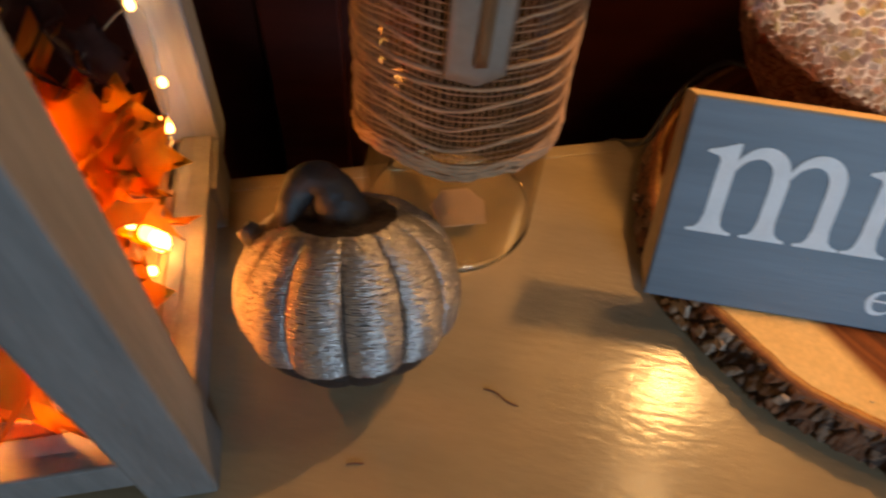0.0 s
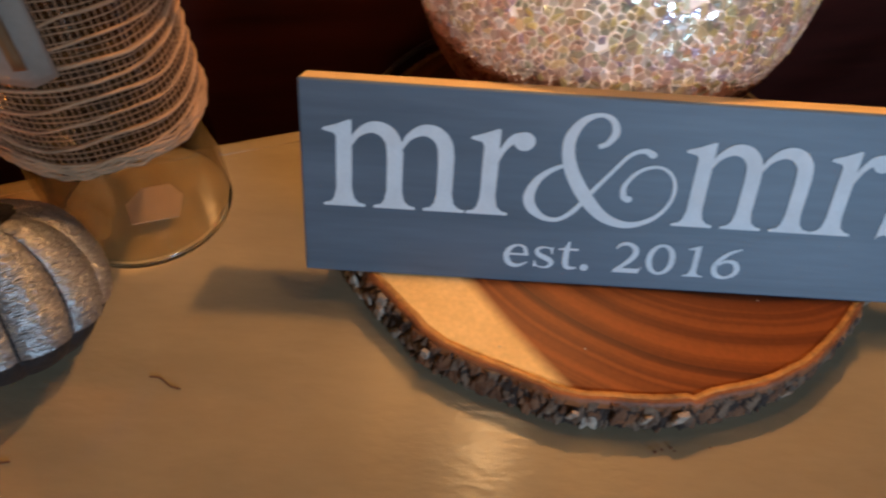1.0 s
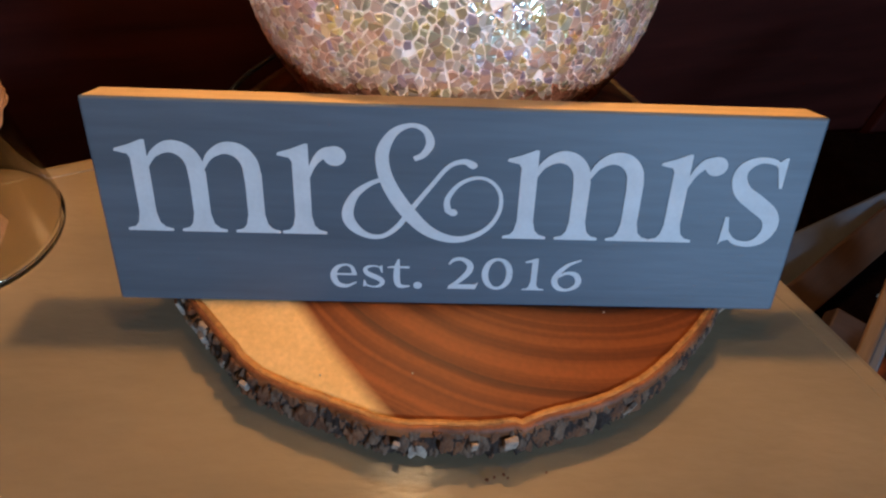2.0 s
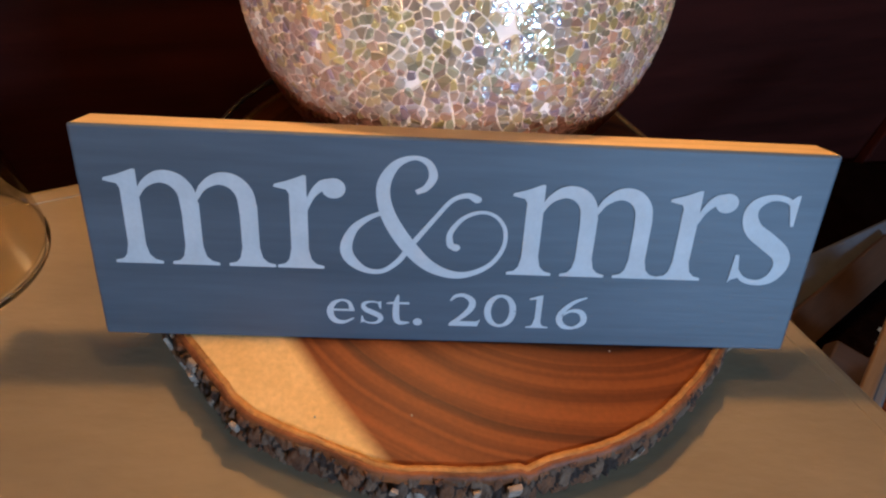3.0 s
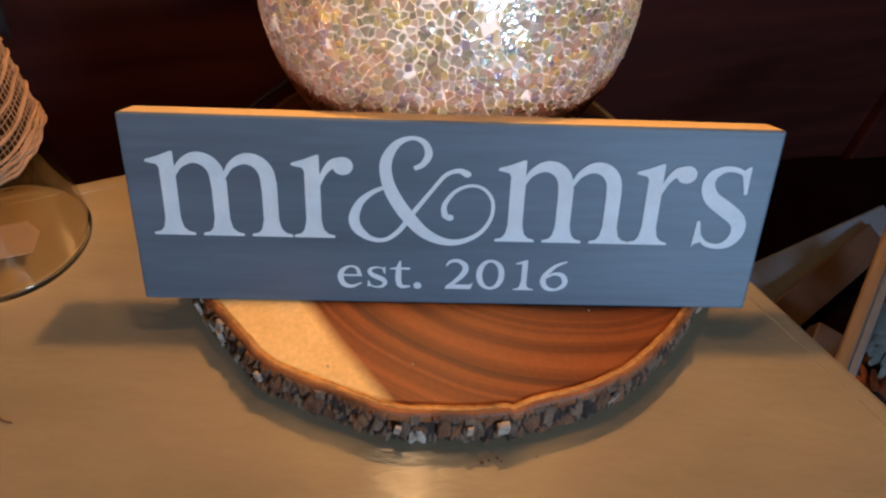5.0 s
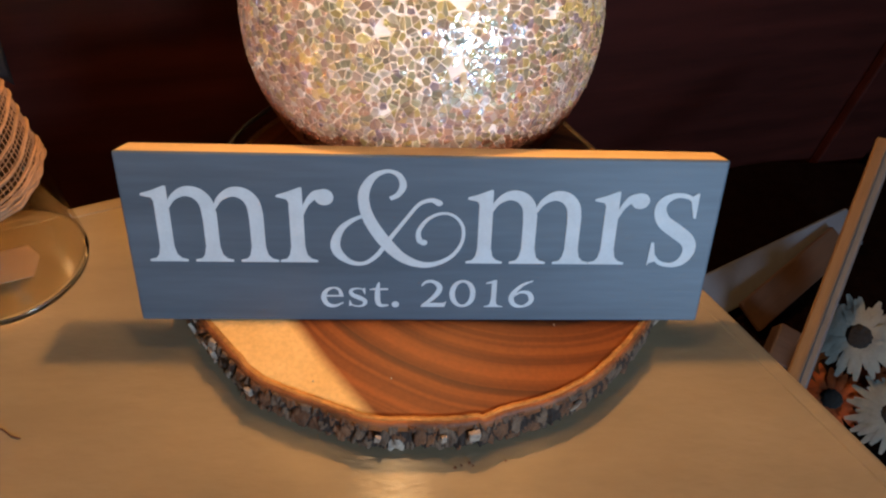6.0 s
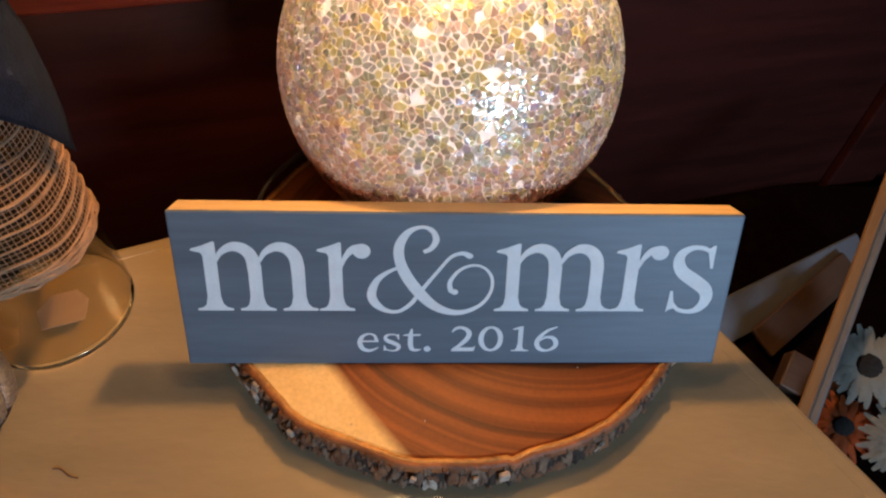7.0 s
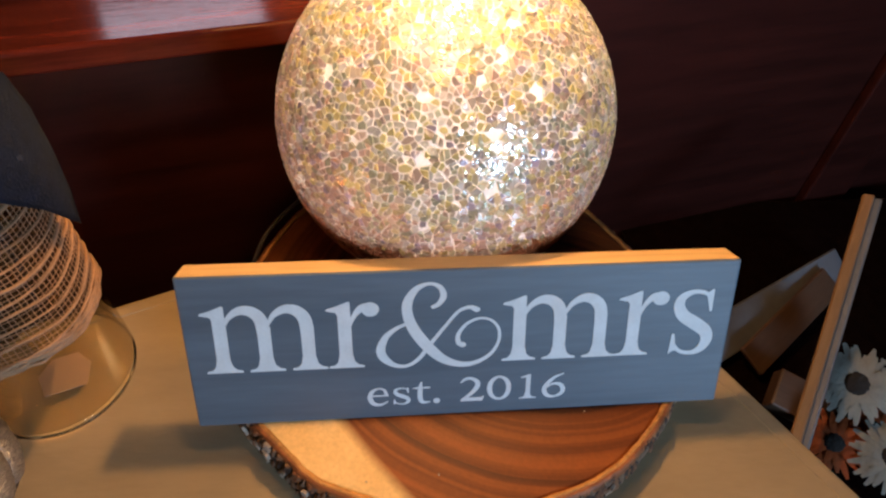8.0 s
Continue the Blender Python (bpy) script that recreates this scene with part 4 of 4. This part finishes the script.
def leaf_mesh(name, rng, size):
    """A lobed maple leaf, cupped, with a raised midrib."""
    bm = bmesh.new()
    lobes = [(-150, 0.45), (-120, 0.75), (-95, 0.5), (-60, 0.95), (-30, 0.55), (0, 1.1), (30, 0.55), (60, 0.95), (95, 0.5), (120, 0.75), (150, 0.45), (180, 0.2)]
    mid = bm.verts.new((0, 0, 0))
    cup = rng.uniform(0.15, 0.5)
    half, outer = [], []
    for a, r in lobes:
        r *= rng.uniform(0.88, 1.1)
        x, y = r * math.cos(math.radians(a)), r * math.sin(math.radians(a))
        half.append(bm.verts.new((x * 0.5 * size, y * 0.5 * size, size * (cup * 0.12 * r * r + rng.uniform(-0.04, 0.04)))))
        outer.append(bm.verts.new((x * size, y * size, size * (cup * 0.5 * r * r + rng.uniform(-0.12, 0.12)))))
    n = len(lobes)
    for k in range(n):
        j = (k + 1) % n
        bm.faces.new((mid, half[k], half[j]))
        bm.faces.new((half[k], outer[k], outer[j], half[j]))
    bmesh.ops.solidify(bm, geom=bm.faces[:], thickness=0.0006)
    return bm


def autumn_leaves():
    rng = random.Random(21)
    spots = [(-0.034, 0.112, 0.085, 0.034, leaf_orange), (-0.032, 0.085, 0.095, 0.032, leaf_orange), (-0.040, 0.125, 0.062, 0.036, leaf_orange), (-0.045, 0.060, 0.085, 0.034, leaf_orange), (-0.036, 0.140, 0.075, 0.030, leaf_orange),
             (-0.060, 0.100, 0.060, 0.040, leaf_orange), (-0.055, 0.135, 0.100, 0.036, leaf_orange), (-0.050, 0.030, 0.062, 0.030, leaf_orange), (-0.065, 0.055, 0.055, 0.040, leaf_orange), (-0.080, 0.040, 0.060, 0.040, leaf_orange),
             (-0.090, 0.075, 0.055, 0.045, leaf_orange), (-0.100, 0.045, 0.050, 0.036, leaf_orange), (-0.035, 0.100, 0.050, 0.030, leaf_orange), (-0.045, 0.080, 0.060, 0.036, leaf_orange), (-0.070, 0.030, 0.045, 0.03, leaf_orange), (-0.050, 0.150, 0.055, 0.030, leaf_orange),
             (-0.040, 0.135, 0.112, 0.026, leaf_dark), (-0.034, 0.150, 0.100, 0.022, leaf_dark), (-0.050, 0.120, 0.125, 0.030, leaf_dark), (-0.045, 0.145, 0.125, 0.026, leaf_dark), (-0.030, 0.155, 0.085, 0.016, leaf_dark)]
    for k in range(16):
        spots.append((rng.uniform(-0.034, -0.020), rng.uniform(0.045, 0.150), rng.uniform(0.040, 0.085), rng.uniform(0.017, 0.025), leaf_orange))
    for k in range(14):
        spots.append((rng.uniform(-0.140, -0.045), rng.uniform(0.024, 0.05), rng.uniform(0.040, 0.095), rng.uniform(0.020, 0.030), leaf_orange))
    for k in range(30):
        spots.append((rng.uniform(-0.12, -0.028), rng.uniform(0.022, 0.155), rng.uniform(0.038, 0.10), rng.uniform(0.026, 0.040), leaf_orange))
    for x, y, z, s, turn in ((-0.070, 0.048, 0.034, 0.030, 20), (-0.100, 0.055, 0.036, 0.032, 130), (-0.060, 0.075, 0.035, 0.028, 250), (-0.115, 0.045, 0.037, 0.028, 300), (-0.085, 0.090, 0.036, 0.030, 70), (-0.050, 0.110, 0.035, 0.026, 170)):
        ob = part("autumn_leaf", leaf_mesh("autumn_leaf", rng, s), leaf_orange, smooth=True)
        ob.matrix_world = LANT @ pose(x, y, z, rng.uniform(-8, 8), rng.uniform(-8, 8), turn)
        tagged(ob, "orange fabric maple leaf lying on the lantern floor", "leaf", "leaves in the lantern")
    for x, y, z, s, mat in spots:
        ob = part("autumn_leaf", leaf_mesh("autumn_leaf", rng, s), mat, smooth=True)
        ob.matrix_world = LANT @ pose(x, y, z, rng.uniform(20, 90), rng.uniform(-50, 50), rng.uniform(-180, 180))
        tagged(ob, "orange translucent fabric maple leaf inside the lantern" if mat is leaf_orange else "dark brown dried leaf inside the lantern", "leaf", "leaves in the lantern")


autumn_leaves()


def fairy_lights():
    root = thing("fairy_lights", LANT, "string of tiny warm fairy lights on thin wire in the lantern", "string lights")
    pts = [(-0.026, 0.150, 0.031), (-0.021, 0.099, 0.040), (-0.024, 0.086, 0.036), (-0.030, 0.100, 0.051), (-0.020, 0.150, 0.046), (-0.016, 0.150, 0.060), (-0.015, 0.160, 0.078), (-0.020, 0.170, 0.110), (-0.06, 0.12, 0.08), (-0.07, 0.06, 0.05), (-0.055, 0.035, 0.04), (-0.085, 0.03, 0.04)]
    part("wire", tube(spline(pts, 6), 0.0005, 5), brass, root, "thin copper wire", True)
    for i, p in enumerate(pts[1:]):
        bm = bmesh.new()
        bmesh.ops.create_icosphere(bm, subdivisions=2, radius=0.0042 if i == 0 else 0.0019)
        for v in bm.verts:
            v.co = Vector((v.co.x, v.co.y, v.co.z * 1.5)) + Vector(p)
        part("fairy_bulb", bm, fairy_glow, root, "tiny lit bulb", True).visible_shadow = False
    for p, e in (((-0.024, 0.099, 0.046), 0.26), ((-0.062, 0.045, 0.055), 0.65), ((-0.065, 0.10, 0.080), 0.6), ((-0.105, 0.034, 0.050), 0.25), ((-0.018, 0.150, 0.062), 0.05)):
        w = LANT @ Vector(p)
        lamp("fairy_light", "POINT", w, e, (1.0, 0.31, 0.05), 0.004)
    return root


fairy_lights()

# ---- cable and stray fibres ----
cable = part("cable", tube(spline([(-0.045, 0.172, 0.026), (-0.070, 0.176, 0.033), (-0.095, 0.181, 0.035), (-0.117, 0.160, 0.033), (-0.131, 0.138, 0.029), (-0.141, 0.122, 0.014), (-0.148, 0.126, 0.0035), (-0.160, 0.140, -0.01), (-0.165, 0.155, -0.06), (-0.165, 0.16, -0.12)], 8), 0.0016, 10), cable_rubber, smooth=True)
tagged(cable, "grey lamp cable looping behind the wood slice", "cable")
for pts in (((-0.2185, -0.0545), (-0.2135, -0.0550), (-0.2080, -0.0585), (-0.2030, -0.0598)), ((-0.2700, -0.0985), (-0.2670, -0.0975), (-0.2635, -0.0970))):
    ob = part("fibre", tube(spline([(x, y, 0.0005) for x, y in pts], 5), 0.00030, 5), fibre_mat, smooth=True)
    tagged(ob, "stray red-brown fibre lying on the table", "fibre", "stray fibres")
rng = random.Random(8)
for k in range(5):
    bm = bmesh.new()
    bmesh.ops.create_icosphere(bm, subdivisions=1, radius=0.0005 + 0.0005 * rng.random())
    for v in bm.verts:
        v.co = Vector((v.co.x, v.co.y, v.co.z * 0.6)) * (1 + rng.uniform(-0.3, 0.3))
    ob = part("bark_crumb", bm, bark_mat)
    ob.location = (0.012 + 0.034 * rng.random(), -0.0735 - 0.004 * rng.random(), 0.0008)
    tagged(ob, "dark crumb of bark fallen on the table", "crumb", "bark crumbs")

for x, y in ((-0.0575, -0.0405), (-0.018, -0.039), (0.071, -0.006), (-0.10, -0.002)):
    bm = bmesh.new()
    bmesh.ops.create_icosphere(bm, subdivisions=1, radius=0.0005)
    ob = part("glitter_speck", bm, petal_white)
    ob.location = (x, y, SLICE_TOP + 0.0003)
    tagged(ob, "tiny white glitter speck on the wood slice", "speck", "glitter specks")

# ---- things standing lower beside the table ----


def plank(name, a, b, width, thick, up, mat, label, category):
    """A board from a to b, its broad side facing up."""
    a, b, up = Vector(a), Vector(b), Vector(up)
    z = (b - a).normalized()
    y = (up - z * up.dot(z)).normalized()
    x = y.cross(z)
    m = Matrix((x, y, z)).transposed().to_4x4()
    m.translation = a
    ob = part(name, box((-width / 2, -thick / 2, 0), (width / 2, thick / 2, (b - a).length), 0.002), mat)
    ob.matrix_world = m
    return tagged(ob, label, category)


def daisy(at, size, face, petals, mat, label):
    root = thing("artificial_daisy", Matrix.Translation(at) @ Vector(face).to_track_quat("Z", "Y").to_matrix().to_4x4(), label, "flower", "flowers beside the table")
    rng = random.Random(int(size * 9000 + petals))
    for layer in range(2):
        for k in range(petals):
            bm = bmesh.new()
            a = 2 * math.pi * (k + 0.5 * layer) / petals + rng.uniform(-0.08, 0.08)
            ln = size * rng.uniform(0.85, 1.05) * (1 - 0.12 * layer)
            rows = []
            for i in range(6):
                s = i / 5
                w = size * 0.098 * math.sin(math.pi * (0.12 + 0.80 * s)) ** 0.7
                z = size * (0.10 + 0.06 * layer + 0.22 * s - 0.36 * s * s)
                rows.append([bm.verts.new((size * 0.16 + (ln - size * 0.16) * s, q * w, z - abs(q) * 0.02 * size)) for q in (-1, 0, 1)])
            for u, w in zip(rows, rows[1:]):
                for j in range(2):
                    bm.faces.new((u[j], u[j + 1], w[j + 1], w[j]))
            bmesh.ops.solidify(bm, geom=bm.faces[:], thickness=0.0006)
            bmesh.ops.rotate(bm, verts=bm.verts[:], matrix=Matrix.Rotation(a, 3, "Z"))
            part("petal", bm, mat, root, "", True)
    bm = bmesh.new()
    bmesh.ops.create_icosphere(bm, subdivisions=3, radius=size * 0.30)
    for v in bm.verts:
        v.co = Vector((v.co.x, v.co.y, v.co.z * 0.5 + size * 0.12)) + Vector(noise.noise_vector(v.co * 500)) * size * 0.03
    part("seed_head", bm, seed_brown, root, "dark brown seed head")
    part("stalk", tube([(0, 0, size * 0.1), (0.002, 0.002, -0.05), (0.0, 0.004, -0.12)], 0.0016, 6), leaf_dark, root, "wire stalk")
    return root


daisy((0.373, 0.083, -0.127), 0.037, (-0.35, -0.45, 0.80), 17, petal_white, "white artificial daisy with dark seed head")
daisy((0.398, 0.030, -0.165), 0.034, (-0.20, -0.45, 0.80), 16, petal_white, "white artificial daisy with dark seed head, lower in the bunch")
daisy((0.428, 0.085, -0.140), 0.033, (0.15, -0.50, 0.80), 13, petal_white, "white artificial daisy half turned away")
daisy((0.362, 0.050, -0.176), 0.031, (-0.50, -0.30, 0.75), 12, petal_orange, "orange artificial daisy with brown seed head")
daisy((0.410, 0.060, -0.180), 0.031, (-0.20, -0.30, 0.85), 12, petal_orange, "orange artificial daisy under white ones")
plank("wooden_post", (0.1825, -0.145, -0.2150), (0.4025, 0.218, -0.022), 0.009, 0.010, (0.8, -0.5, 0.3), post_wood, "leaning tan wooden post beside the flowers", "post")
# added strip that carries the blue-grey right face of the post
plank("post_side_strip", (0.1885, -0.149, -0.2150), (0.4085, 0.214, -0.022), 0.0030, 0.009, (0.8, -0.5, 0.3), grey_paint, "thin added strip for the post's blue-grey right face", "board")
plank("pale_board", (0.24, 0.148, -0.20), (0.50, 0.276, -0.193), 0.045, 0.006, (-0.2, -0.6, 0.7), grey_paint, "pale grey board lying below the table edge", "board")
plank("brown_strip", (0.335, 0.153, -0.200), (0.470, 0.251, -0.188), 0.034, 0.006, (-0.2, -0.6, 0.7), tan_wood, "brown wooden strip lying across the pale board", "wood strip")
plank("tan_block", (0.335, 0.115, -0.185), (0.385, 0.085, -0.195), 0.040, 0.020, (0.1, -0.4, 0.8), tan_wood, "short tan wooden block beside the post", "block")
def side_stand():
    root = thing("side_stand", pose(0.02, 0, FLOOR), "dark cloth-covered low stand beside the table", "stand")
    part("body", box((0.25, -0.11, 0), (0.77, 0.41, -0.228 - FLOOR), 0.004), carpet, root)
    n = 14
    bm = bmesh.new()
    grid = [[bm.verts.new((0.24 + 0.54 * i / n, -0.12 + 0.54 * j / n, -0.223 - FLOOR + 0.0016 * noise.noise(Vector((i * 0.6, j * 0.6, 3))))) for j in range(n + 1)] for i in range(n + 1)]
    for i in range(n):
        for j in range(n):
            bm.faces.new((grid[i][j], grid[i + 1][j], grid[i + 1][j + 1], grid[i][j + 1]))
    bmesh.ops.solidify(bm, geom=bm.faces[:], thickness=0.003)
    part("cloth", bm, carpet, root, "dark rumpled cloth", True)


side_stand()

globe_chips(lamp_root)
